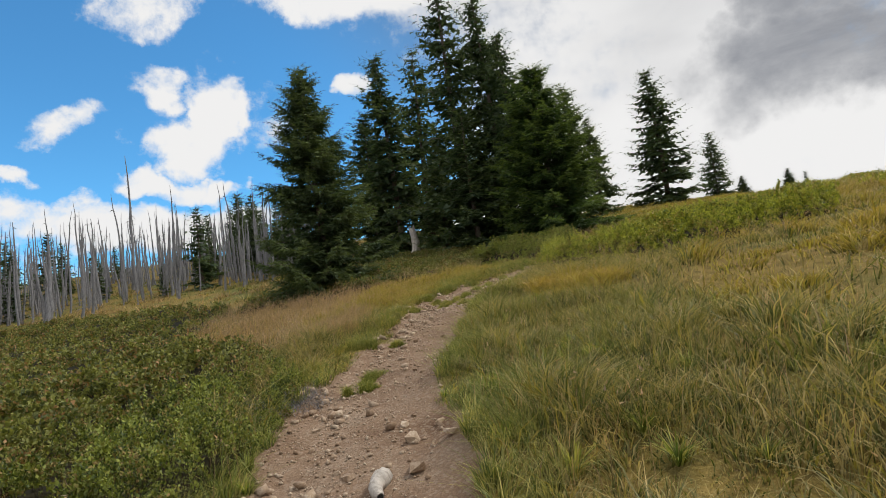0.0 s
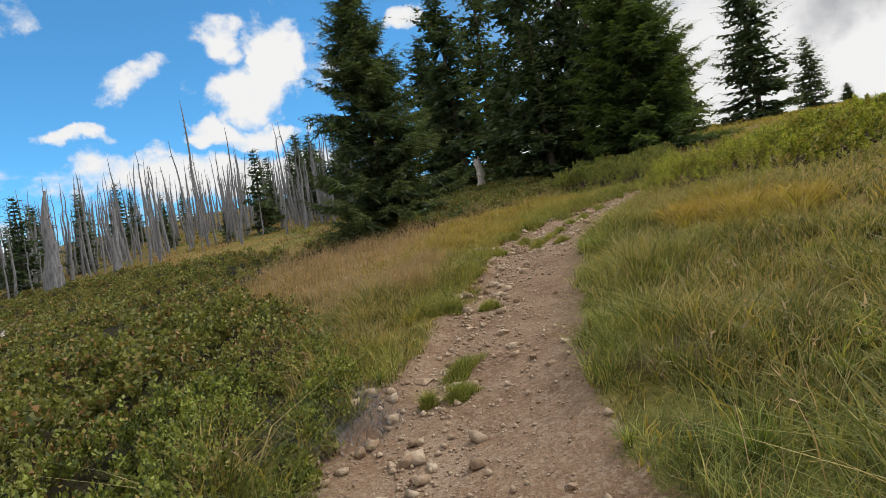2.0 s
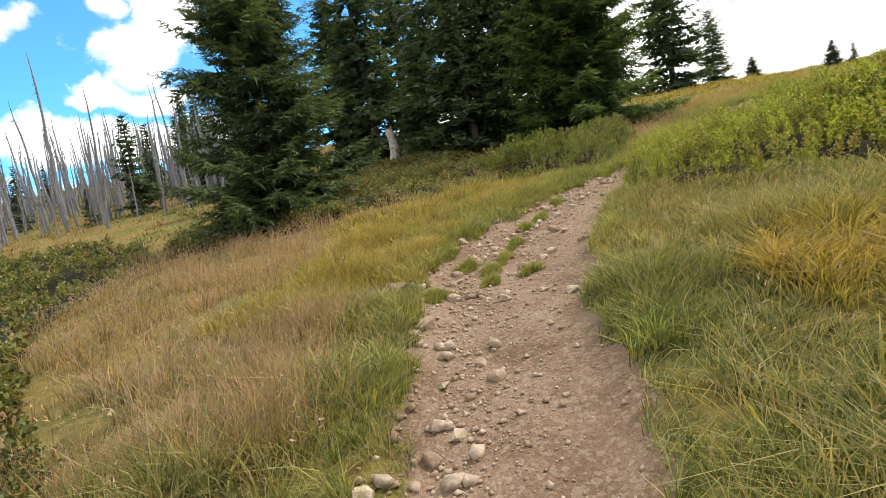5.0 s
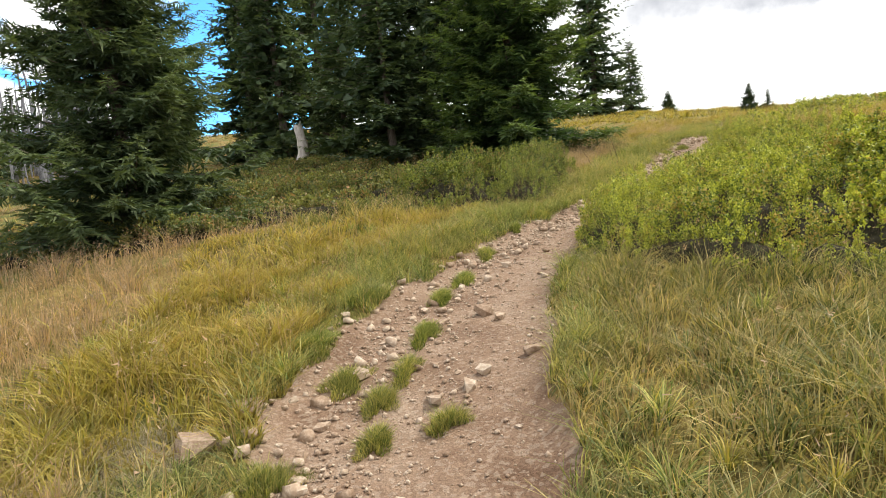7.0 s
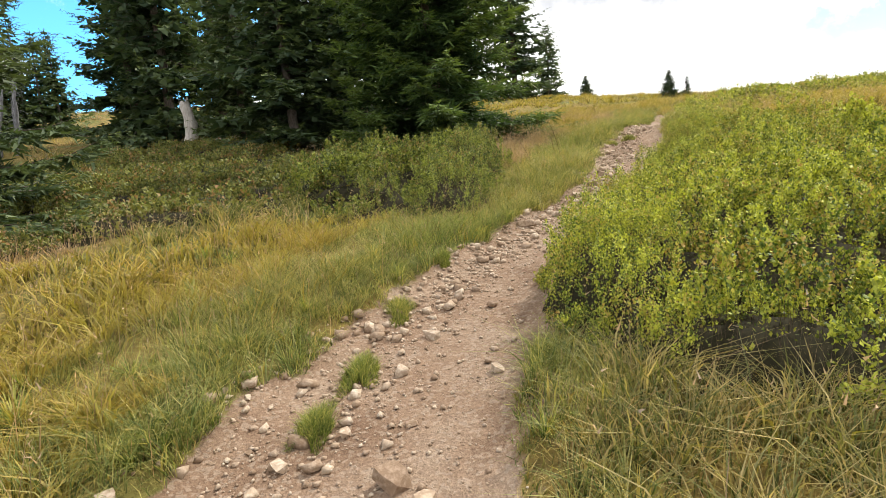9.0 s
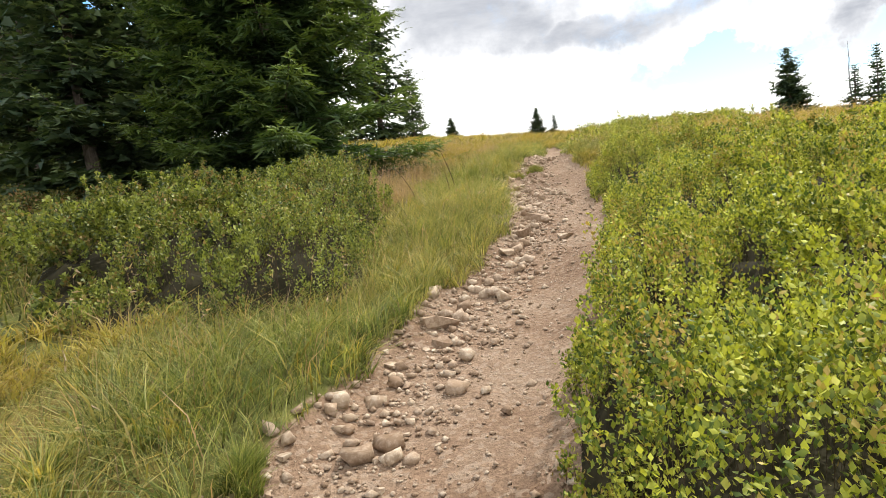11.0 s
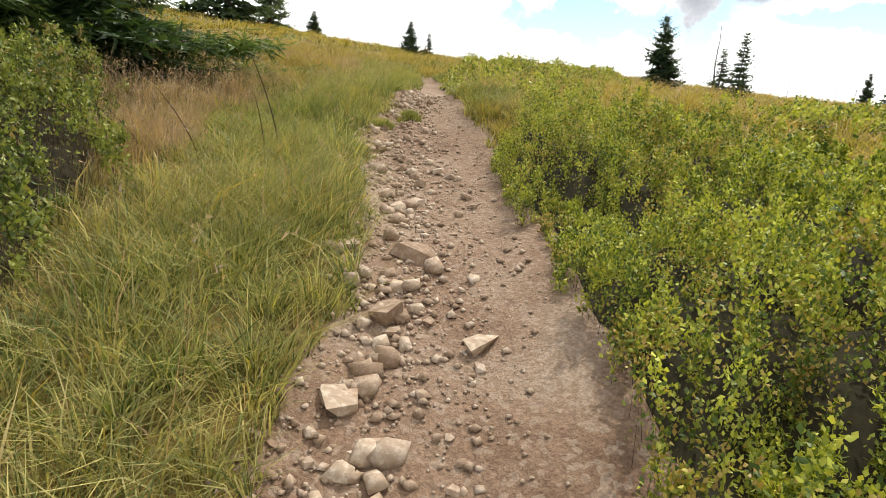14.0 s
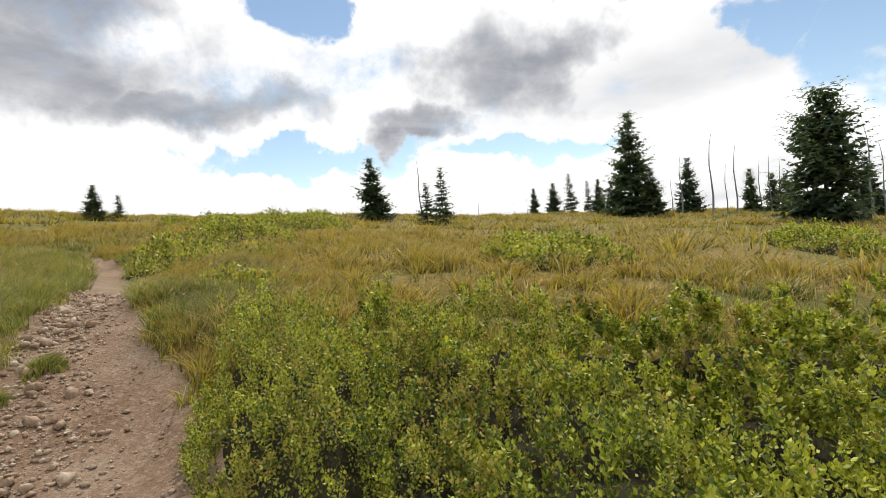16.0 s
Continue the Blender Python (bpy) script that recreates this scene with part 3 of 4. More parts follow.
def open_ground(x, y, gap=0.02):
    """Where grass grows: off the path and outside the shrubs. Also the distance from the path and its side."""
    edge, side, at = track_side(x, y)
    ragged = edge + 0.1 * wobble(x, y, 3.5, 9) + 0.05 * wobble(x, y, 9.0, 10)
    ok = (ragged > gap) | (y > 33)
    ok &= ~((side > 0) & (edge < 0.75) & (y > 16.4) & (y < 23.2))
    for p in PATCHES:
        ragged = 0.12 if p is not LOW_PATCH else 0.25 + 0.7 * wobble(x, y, 1.7, 12) + 0.4 * wobble(x, y, 5.0, 13)
        ok &= rim_distance(x, y, p) < ragged
    return ok, edge, side


def zone(x, y, side, edge):
    """0 green meadow, 1 hair grass, 2 orange grass, 3 fresh grass."""
    kind = np.zeros(len(x), int)
    n1, n2 = wobble(x, y, 0.5, 31), wobble(x, y, 1.4, 32)
    left = side < 0
    kind[left & (y > 10.5) & (x < -1.6 + 0.35 * n1)] = 1
    kind[left & (x > -3.2 + n1) & (y > 13.5 + 0.5 * n2) & (y < 21.5) & (x < 2.5)] = 2
    kind[left & (y > 23) & (x > 4.5) & (n2 > -0.6)] = 1
    kind[~left & (y > 9) & (n1 + 0.6 * n2 > 0.75)] = 1
    kind[~left & (y > 7) & (y < 15) & (n1 + 0.8 * n2 > 0.1)] = 2
    kind[(x > 8) & (n1 + n2 > -0.85)] = 2
    kind[left & (x < -9) & (n1 + n2 > 0.3)] = 0
    kind[left & (edge < 1.5 + 0.3 * n2) & (y > 17.0)] = 3
    kind[(edge < 0.5 + 0.2 * n2) & (n1 > -0.5)] = 3
    return kind


def scatter(n, box, keep, seed, clump=0.0, per=64):
    """Places for blades; with clump, gathered in tussocks of that spread."""
    rng = np.random.RandomState(seed)
    if clump:
        m = n // per
        cx, cy = rng.uniform(box[0], box[1], m), rng.uniform(box[2], box[3], m)
        wide = clump * rng.uniform(0.5, 1.5, m)
        dx, dy = rng.normal(0, 1, (m, per)), rng.normal(0, 1, (m, per))
        x, y = (cx[:, None] + dx * wide[:, None]).ravel(), (cy[:, None] + dy * wide[:, None]).ravel()
        away = np.stack([dx.ravel(), dy.ravel()], 1) * 0.62
        vigour = np.repeat(rng.uniform(0.5, 1.4, m), per)
    else:
        x, y = rng.uniform(box[0], box[1], n), rng.uniform(box[2], box[3], n)
        away, vigour = np.zeros((n, 2)), np.ones(n)
    ok, edge, side = open_ground(x, y)
    ok &= keep(x, y, edge)
    return x[ok], y[ok], edge[ok], side[ok], away[ok], vigour[ok], rng


def build_grass():
    piles = [Pile(3), Pile(3), Pile(3), Pile(3)]
    bands = [
        (1150000, (-5, 15, 2, 32), lambda x, y, e: (e < 2.4 + 0.9 * wobble(x, y, 13.0, 90)) & (y > 2.2), 0.33, 0.0066, 2, 0.085),
        (340000, (-16, 30, 1, 40), lambda x, y, e: ((e >= 2.2) | (y > 31) | (x > 14.8)) & (e < 10), 0.34, 0.013, 2, 0.13),
        (210000, (-55, 85, 5, 105), lambda x, y, e: (e >= 9.5), 0.42, 0.045, 1, 0.3),
    ]
    for b, (n, box, keep, hh, ww, segs, clump) in enumerate(bands):
        one, two = scatter(int(n * 0.8), box, keep, 50 + b, clump), scatter(int(n * 0.22), box, keep, 150 + b)
        x, y, edge, side, away, vigour = (np.concatenate(c) for c in zip(one[:6], two[:6]))
        rng = one[6]
        tuft = 0.75 + 0.35 * wobble(x, y, 3.0, 60 + b)
        kind = zone(x, y, side, edge)
        stray = rng.rand(len(x)) < 0.12
        kind[stray] = rng.randint(0, 3, stray.sum())
        h = hh * tuft * vigour * rng.uniform(0.55, 1.3, len(x)) * np.clip(0.45 + edge / 0.7, 0.45, 1.1)
        for k in range(4):
            s = kind == k
            tall = (1.0, 1.15, 0.95, 0.85)[k]
            v, f, a = blades(x[s], y[s], h[s] * tall, ww * rng.uniform(0.6, 1.4, s.sum()) * (1.3, 0.75, 1.9, 0.65)[k], rng, (0.75, 0.35, 0.65, 0.95)[k], segs=segs, away=away[s] * (1.0, 0.6, 0.9, 1.2)[k])
            piles[k].add(v, f, a)
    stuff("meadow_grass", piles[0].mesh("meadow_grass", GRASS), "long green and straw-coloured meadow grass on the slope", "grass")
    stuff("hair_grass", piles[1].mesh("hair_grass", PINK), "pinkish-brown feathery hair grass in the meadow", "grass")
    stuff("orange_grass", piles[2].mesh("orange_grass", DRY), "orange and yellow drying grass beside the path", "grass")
    # greener fringe along the path
    x, y, edge, side, away, vigour, rng = scatter(900000, (-4, 14, 3, 31), lambda x, y, e: (e < 0.5 + 0.6 * (y > 16)) & (y > 3.5), 70, 0.07)
    keep = (wobble(x, y, 2.2, 71) > -0.15 - 0.5 * ((side < 0) & (y > 17))) & ((edge < 0.5) | (side < 0))
    x, y = x[keep], y[keep]
    v, f, a = blades(x, y, rng.uniform(0.1, 0.3, len(x)) * vigour[keep], rng.uniform(0.004, 0.009, len(x)), rng, 0.55, away=away[keep])
    p = piles[3]
    p.add(v, f, a)
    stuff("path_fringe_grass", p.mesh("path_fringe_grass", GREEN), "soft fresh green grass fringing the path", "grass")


build_grass()

TUFTS = [(-1.11, 7.88, 0.13, 0.32), (-1.06, 7.38, 0.12, 0.12), (-1.28, 7.32, 0.06, 0.06), (-0.99, 9.6, 0.14, 0.08), (-1.42, 9.55, 0.18, 0.26), (-1.3, 11.0, 0.16, 0.3), (-0.9, 15.1, 0.24, 0.36), (-0.59, 14.5, 0.2, 0.26), (-0.13, 14.57, 0.11, 0.3), (0.11, 15.3, 0.13, 0.36),
         (-0.35, 14.13, 0.14, 0.22), (0.75, 16.8, 0.16, 0.3), (0.4, 16.25, 0.14, 0.26), (1.9, 18.6, 0.1, 0.15), (1.23, 17.66, 0.13, 0.26), (-1.0, 13.3, 0.22, 0.22), (0.05, 13.65, 0.17, 0.12), (-0.4, 13.6, 0.12, 0.2), (8.35, 24.75, 0.22, 0.16), (7.75, 24.5, 0.2, 0.12)]


def build_seed_heads():
    """Thin flowering stems with loose feathery heads, thickest in the hair grass."""
    rng = np.random.RandomState(77)
    n = 60000
    x, y = rng.uniform(-16, 22, n), rng.uniform(2.5, 34, n)
    ok, edge, side = open_ground(x, y, 0.1)
    kind = zone(x, y, side, edge)
    ok &= (rng.rand(n) < np.array([0.14, 0.75, 0.25, 0.1])[kind]) & (edge < 12)
    x, y = x[ok], y[ok]
    m = len(x)
    foot = np.stack([x, y, ground_z(x, y)], 1)
    h = rng.uniform(0.35, 0.62, m)
    lean = rng.normal(0, 0.16, (m, 2)) + [0.12, -0.08]
    top = foot + np.c_[lean * h[:, None], h]
    w = np.array([0.0022, 0.0012, 0])
    p = Pile(3)
    p.add(np.stack([foot - w, foot + w, top], 1).reshape(-1, 3), np.arange(3 * m).reshape(-1, 3), np.tile([0.2, 0.2, 0.8], m))
    for k in range(5):
        at = top - (top - foot) * rng.uniform(0, 0.3, (m, 1)) + rng.normal(0, 0.012, (m, 3))
        d = rng.normal(0, 0.6, (m, 3)) + [0.2, -0.1, 0.6]
        d /= np.linalg.norm(d, axis=1, keepdims=True)
        sd = np.cross(d, rng.normal(0, 1, (m, 3))) * 0.0028
        L = rng.uniform(0.02, 0.055, (m, 1))
        p.add(np.stack([at - sd, at + sd, at + d * L], 1).reshape(-1, 3), np.arange(3 * m).reshape(-1, 3), np.tile([0.9, 0.9, 1.0], m))
    stuff("grass_seed_heads", p.mesh("grass_seed_heads", PINK), "pale pinkish feathery grass seed heads on thin stems", "grass")


build_seed_heads()


def grass_tuft(cx, cy, rx, ry, seed):
    rng = np.random.RandomState(seed)
    n = int(900 + 26000 * rx * ry)
    r, a = np.sqrt(rng.rand(n)), rng.uniform(0, 6.283, n)
    r = r * (0.75 + 0.3 * np.sin(3 * a + seed) + 0.2 * np.sin(5 * a + 2 * seed))
    x, y = cx + rx * r * np.cos(a) + 0.3 * (r * ry * np.sin(a)), cy + ry * r * np.sin(a)
    v, f, al = blades(x, y, rng.uniform(0.06, 0.23, n) * np.clip(1.1 - 0.8 * r, 0.25, 1.1), rng.uniform(0.003, 0.006, n), rng, 0.6, away=0.5 * np.stack([np.cos(a), np.sin(a)], 1) * r[:, None])
    base = np.array([cx, cy, float(ground_z(cx, cy))])
    p = Pile(3)
    p.add(v - base, f, al)
    ob = new("grass_tuft", p.mesh("grass_tuft", GREEN))
    ob.location = base
    tagged(ob, "small tuft of fresh green grass growing on the dirt path", "grass", "tufts on the path")


for k, t in enumerate(TUFTS):
    grass_tuft(*t, 80 + k)


def tussock_mesh(seed):
    """A clump of broad arching rush blades."""
    rng = np.random.RandomState(seed)
    n = 64
    az, out = rng.uniform(0, 6.283, n), rng.uniform(0.25, 1.15, n)
    o = np.stack([np.cos(az), np.sin(az), 0 * az], 1)
    side = np.stack([-np.sin(az), np.cos(az), 0 * az], 1)
    h, w = rng.uniform(0.14, 0.36, n), rng.uniform(0.006, 0.012, n)
    foot = o * rng.uniform(0, 0.05, (n, 1))
    rows, along = [], []
    for t in (0.0, 0.35, 0.7):
        c = foot + o * (out * h * t ** 1.7)[:, None] + np.array([0, 0, 1.0]) * (h * (t - 0.42 * t * t * out))[:, None]
        rows += [c - side * (w * (1 - 0.6 * t) * 0.5)[:, None], c + side * (w * (1 - 0.6 * t) * 0.5)[:, None]]
        along += [t, t]
    rows.append(foot + o * (out * h)[:, None] + np.array([0, 0, 1.0]) * (h * (1 - 0.5 * out))[:, None])
    along.append(1.0)
    b = np.arange(n)[:, None] * 7
    f = np.concatenate([b + c for c in ([0, 1, 3], [0, 3, 2], [2, 3, 5], [2, 5, 4], [4, 5, 6])])
    p = Pile(3)
    p.add(np.stack(rows, 1).reshape(-1, 3), f, np.tile(along, n))
    return p


def build_tussocks():
    """Rush clumps standing out of the finer grass."""
    rng = np.random.RandomState(501)
    shapes = [tussock_mesh(510 + k) for k in range(6)]
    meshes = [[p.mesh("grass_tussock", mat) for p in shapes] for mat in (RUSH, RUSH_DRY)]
    made = 0
    while made < 240:
        x, y = rng.uniform(-5, 5), rng.uniform(3, 21)
        ok, edge, side = open_ground(np.array([x]), np.array([y]), 0.06)
        if not ok[0] or edge[0] > 3.4 or rng.rand() > math.exp(-0.45 * edge[0]):
            continue
        dry = int(y > 8.5 and wobble(x, y, 1.4, 32) + rng.normal(0, 0.5) > 0.35)
        ob = new("grass_tussock", meshes[dry][rng.randint(6)])
        k = rng.uniform(0.5, 0.95)
        ob.matrix_world = pose(x, y, float(ground_z(x, y)) - 0.01, rng.uniform(-6, 6), rng.uniform(-6, 6), rng.uniform(0, 360)) @ Matrix.Diagonal((k * 1.1, k * 1.1, k, 1))
        tagged(ob, ("clump of broad bright green rush blades in the meadow", "clump of yellowing rush blades in the meadow")[dry], "grass", "rush clumps in the meadow")
        made += 1


build_tussocks()


def dead_growth(name, cx, cy, r, n, tall, mat, label, category, seed):
    """A flat mat of dead stems lying every way."""
    rng = np.random.RandomState(seed)
    a, d = rng.uniform(0, 6.283, n), r * np.sqrt(rng.rand(n)) * rng.uniform(0.7, 1.15, n)
    v, f, al = blades(cx + d * np.cos(a), cy + d * np.sin(a), rng.uniform(0.4, 1.0, n) * tall, rng.uniform(0.002, 0.005, n), rng, 1.5)
    p = Pile(3)
    p.add(v, f, al)
    stuff(name, p.mesh(name, mat), label, category)


dead_growth("dead_twigs", -1.95, 7.1, 0.5, 1500, 0.2, GREY, "grey dead shrub twigs at the path's edge", "twigs", 521)
dead_growth("dead_grass", 0.3, 6.9, 0.26, 1400, 0.15, STRAW, "flattened pale dead grass in the meadow", "grass", 522)
dead_growth("dead_grass", -1.9, 13.6, 0.5, 2200, 0.17, STRAW, "flattened pale dead grass beside the washed-out path", "grass", 523)


# ---- stones ----
def stone_mesh(seed, blunt=True):
    """An angular broken stone: the hull of a few points, with its edges blunted."""
    rng = np.random.RandomState(seed)
    bm = bmesh.new()
    p = np.array(list(itertools.product((-1, 1), repeat=3)), float) * rng.uniform(0.25, 0.8, (8, 3))
    p = np.r_[p, rng.normal(0, 0.5, (4, 3))]
    p[:, 2] = np.clip(p[:, 2], -0.75, rng.uniform(0.6, 0.85))
    for q in p:
        bm.verts.new(q)
    made = bmesh.ops.convex_hull(bm, input=bm.verts)
    bmesh.ops.delete(bm, geom=[g for g in made["geom_interior"] if isinstance(g, bmesh.types.BMVert)], context="VERTS")
    if blunt:
        bmesh.ops.bevel(bm, geom=bm.edges[:], offset=0.012, segments=1, affect="EDGES")
    me = bpy.data.meshes.new("rock")
    if not blunt:
        bmesh.ops.triangulate(bm, faces=bm.faces[:])
    bm.to_mesh(me)
    bm.free()
    me.materials.append(STONE)
    return me


STONES = [stone_mesh(100 + k) for k in range(8)]
KEY_STONES = [(-0.37, 5.44, 0.11), (-0.76, 4.92, 0.08), (-0.27, 4.86, 0.12), (-0.02, 5.25, 0.1), (-0.15, 5.7, 0.08), (-1.36, 9.99, 0.09), (-0.27, 9.69, 0.07), (-1.42, 7.87, 0.11), (-0.55, 7.83, 0.08), (-0.42, 7.5, 0.06), (-0.3, 7.95, 0.06), (0.73, 15.57, 0.15),
              (0.84, 15.35, 0.09), (-1.07, 12.36, 0.15), (-1.19, 12.15, 0.11), (0.25, 12.43, 0.14), (0.36, 12.62, 0.09), (-0.35, 12.71, 0.1), (0.84, 14.35, 0.11), (0.02, 13.99, 0.12), (0.28, 14.05, 0.09), (0.42, 14.2, 0.1), (-0.49, 14.59, 0.12), (-0.6, 15.87, 0.09), (1.37, 17.1, 0.1),
              (1.59, 16.34, 0.08), (-1.24, 14.1, 0.17), (-1.45, 13.7, 0.26), (3.32, 19.62, 0.15), (3.2, 19.4, 0.09), (5.31, 20.6, 0.13), (4.63, 20.66, 0.1), (5.34, 21.2, 0.11), (5.63, 21.45, 0.14), (7.15, 22.7, 0.1), (7.18, 22.9, 0.11), (7.22, 23.82, 0.1), (5.1, 21.0, 0.13), (6.34, 22.24, 0.12), (6.69, 22.6, 0.1)]


def rock(x, y, size, rng):
    ob = new("rock", STONES[rng.randint(8)])
    sx, sy, sz = size * rng.uniform(0.9, 1.5), size * rng.uniform(0.6, 1.05), size * rng.uniform(0.42, 0.72)
    ob.matrix_world = pose(x, y, float(ground_z(x, y)) + sz * 0.4, rng.uniform(-15, 15), rng.uniform(-15, 15), rng.uniform(0, 360)) @ Matrix.Diagonal((sx, sy, sz, 1))
    tagged(ob, "pale angular stone lying on the dirt path", "rock", "stones on the path")


def build_stones():
    rng = np.random.RandomState(7)
    for x, y, size in KEY_STONES:
        rock(x, y, 0.8 * size, rng)
    way = np.gradient(TRACK[:, :2], axis=0)
    way /= np.linalg.norm(way, axis=1, keepdims=True)
    right = np.stack([way[:, 1], -way[:, 0]], 1)
    made = 0
    while made < 250:
        k = rng.randint(110, 390)
        rocky = 1.0 if TRACK[k, 1] > 13 else 0.35
        if rng.rand() > rocky:
            continue
        side = np.clip(rng.normal(-0.45, 0.45), -1.1, 1.0)
        p = TRACK[k, :2] + right[k] * side * TRACK[k, 2]
        rock(p[0], p[1], min(0.062, 0.014 * rng.pareto(2.0) + 0.02), rng)
        made += 1
    # rubble, thickest along the washed-out left side
    hulls = []
    for me in [stone_mesh(300 + k, False) for k in range(6)]:
        hv, hf = np.empty(len(me.vertices) * 3, np.float32), np.empty(len(me.loops), np.int32)
        me.vertices.foreach_get("co", hv)
        me.loops.foreach_get("vertex_index", hf)
        hulls.append((hv.reshape(-1, 3), hf.reshape(-1, 3)))
    pile = Pile(3)
    for _ in range(3600):
        k = rng.randint(70, 400)
        if TRACK[k, 1] < 13 and rng.rand() < 0.6:
            continue
        side = np.clip(rng.normal(-0.55, 0.4), -1.25, 1.05)
        q = TRACK[k, :2] + right[k] * side * TRACK[k, 2]
        sz = min(0.07, 0.012 + 0.014 * rng.pareto(2.0))
        hv, hf = hulls[rng.randint(6)]
        m = np.array(pose(q[0], q[1], float(ground_z(q[0], q[1])) + 0.3 * sz, rng.uniform(-30, 30), rng.uniform(-30, 30), rng.uniform(0, 360)))
        pile.add((hv * [sz * rng.uniform(0.8, 1.4), sz, sz * 0.7]) @ m[:3, :3].T + m[:3, 3], hf)
    stuff("stone_rubble", pile.mesh("stone_rubble", STONE), "small broken stones strewn along the washed-out path", "stones")
    # gravel
    n = 15000
    k = rng.randint(60, 400, n)
    side = rng.uniform(-1.05, 1.0, n)
    side = np.where(rng.rand(n) < 0.45, np.clip(rng.normal(-0.5, 0.35, n), -1.15, 1), side)
    p = TRACK[k, :2] + right[k] * (side * TRACK[k, 2])[:, None] + rng.normal(0, 0.05, (n, 2))
    size = 0.007 + 0.007 * rng.pareto(2.4, n)
    size = np.minimum(size, 0.03)
    corner = np.array([(1, 0, 0), (0, 1, 0), (-1, 0, 0), (0, -1, 0), (0, 0, 0.8), (0, 0, -0.6)], float)
    v = corner[None] * rng.uniform(0.6, 1.3, (n, 6, 1)) * size[:, None, None]
    a = rng.uniform(0, 6.283, n)
    c, s = np.cos(a)[:, None], np.sin(a)[:, None]
    v = np.stack([v[..., 0] * c - v[..., 1] * s, v[..., 0] * s + v[..., 1] * c, v[..., 2]], -1)
    v = v + np.c_[p, ground_z(p[:, 0], p[:, 1]) + size * 0.3][:, None]
    tri = np.array([(0, 1, 4), (1, 2, 4), (2, 3, 4), (3, 0, 4), (1, 0, 5), (2, 1, 5), (3, 2, 5), (0, 3, 5)])
    f = (tri[None] + np.arange(n)[:, None, None] * 6).reshape(-1, 3)
    stuff("gravel", mesh_from("gravel", v.reshape(-1, 3), f, np.full(len(f), 3), STONE), "loose pale gravel and stone chips on the path", "gravel")


build_stones()


# ---- spruces ----
def spruce_meshes(height, radius, seed, gap=0.3, twig_gap=0.1, sub=4, bare=0.04, taper=0.85, droop=0.25, twig=0.34, fat=0.5, fine=False, needles=NEEDLE):
    """Trunk and crown of a spruce: whorls of drooping boughs with side twigs and needle sprays."""
    rng = np.random.RandomState(seed)
    zs = np.linspace(-0.3, height, 14)
    bend = 0.012 * height
    axis = np.stack([bend * np.sin(zs / height * 3 + seed), bend * np.cos(zs / height * 2.3 + seed), zs], 1)
    tv, tq = tube(axis, 0.017 * height * (1 - np.clip(zs, 0, None) / height) ** 0.9 + 0.012, 8)
    trunk = mesh_from("trunk", tv, tq, np.full(len(tq), 4), BARK, True)
    P0, DIR, LEN, WID, YOUNG = [], [], [], [], []
    bv = Pile(4)
    z = bare * height
    while z < height * 0.985:
        t = z / height
        reach = radius * (1 - t) ** taper * min(1.0, 0.8 + 2.0 * t) + 0.12
        for _ in range(rng.randint(6, 10)):
            L = reach * rng.uniform(0.38, 1.18)
            a = rng.uniform(0, 6.283)
            o = np.array([math.cos(a), math.sin(a)])
            rise = 0.55 * t - droop * (1 - t) + rng.normal(0, 0.08)
            sag = 0.12 + 0.2 * (1 - t)
            ss = np.linspace(0, 1, 5)
            cen = np.stack([np.interp(z, zs, axis[:, 0]) + o[0] * L * ss, np.interp(z, zs, axis[:, 1]) + o[1] * L * ss, z + L * (rise * ss - sag * ss + 1.3 * sag * ss ** 2.5)], 1)
            if sub > 2:
                v, q = tube(cen, (0.012 + 0.006 * L) * (1.05 - ss), 3)
                bv.add(v, q)
            n = max(3, int(L / twig_gap))
            s = np.clip(np.linspace(0.12, 1, n) + rng.normal(0, 0.03, n), 0, 1)
            base = np.stack([np.interp(s, ss, cen[:, k]) for k in range(3)], 1)
            for sgn in (-1, 1):
                ang = a + sgn * rng.uniform(0.5, 1.25, n)
                tl = np.minimum(twig, 0.14 + 0.42 * L * (1 - s)) * rng.uniform(0.7, 1.25, n)
                down = rng.normal(-0.28, 0.22, n)
                P0.append(base)
                DIR.append(np.stack([np.cos(ang), np.sin(ang), down], 1))
                LEN.append(tl)
                WID.append(fat * tl)
                YOUNG.append(np.clip(s * 0.8 + rng.uniform(-0.1, 0.25, n), 0, 1))
            P0.append(cen[-1:]); DIR.append(np.array([[o[0], o[1], 0.1]])); LEN.append([twig * 0.6]); WID.append([0.1]); YOUNG.append([1.0])
        z += gap * rng.uniform(0.7, 1.3) * (0.65 + 0.5 * (1 - t))
    p, d, L, w, yg = np.concatenate(P0), np.concatenate(DIR), np.concatenate(LEN), np.concatenate(WID), np.concatenate(YOUNG)
    d /= np.linalg.norm(d, axis=1, keepdims=True)
    if sub:
        keep = [(p, d, L, w * (0.2 if fine else 0.5), yg)]
        for k in range(sub):
            at = (k + 0.6) / sub
            sg = 1 if k % 2 else -1
            side = np.cross(d, rng.normal(0, 0.35, d.shape) + [0, 0, 1.0])
            side /= np.linalg.norm(side, axis=1, keepdims=True) + 1e-9
            nd = d * 0.75 + sg * side * 0.75 + rng.normal(0, 0.2, d.shape)
            nd /= np.linalg.norm(nd, axis=1, keepdims=True)
            keep.append((p + d * (L * at)[:, None], nd, L * 0.55 * rng.uniform(0.7, 1.2, len(L)), w * (0.2 if fine else 0.55), np.clip(yg + 0.1, 0, 1)))
        p, d, L, w, yg = (np.concatenate(c) for c in zip(*keep))
    s = np.cross(d, rng.normal(0, 0.5, d.shape) + [0, 0, 1.0])
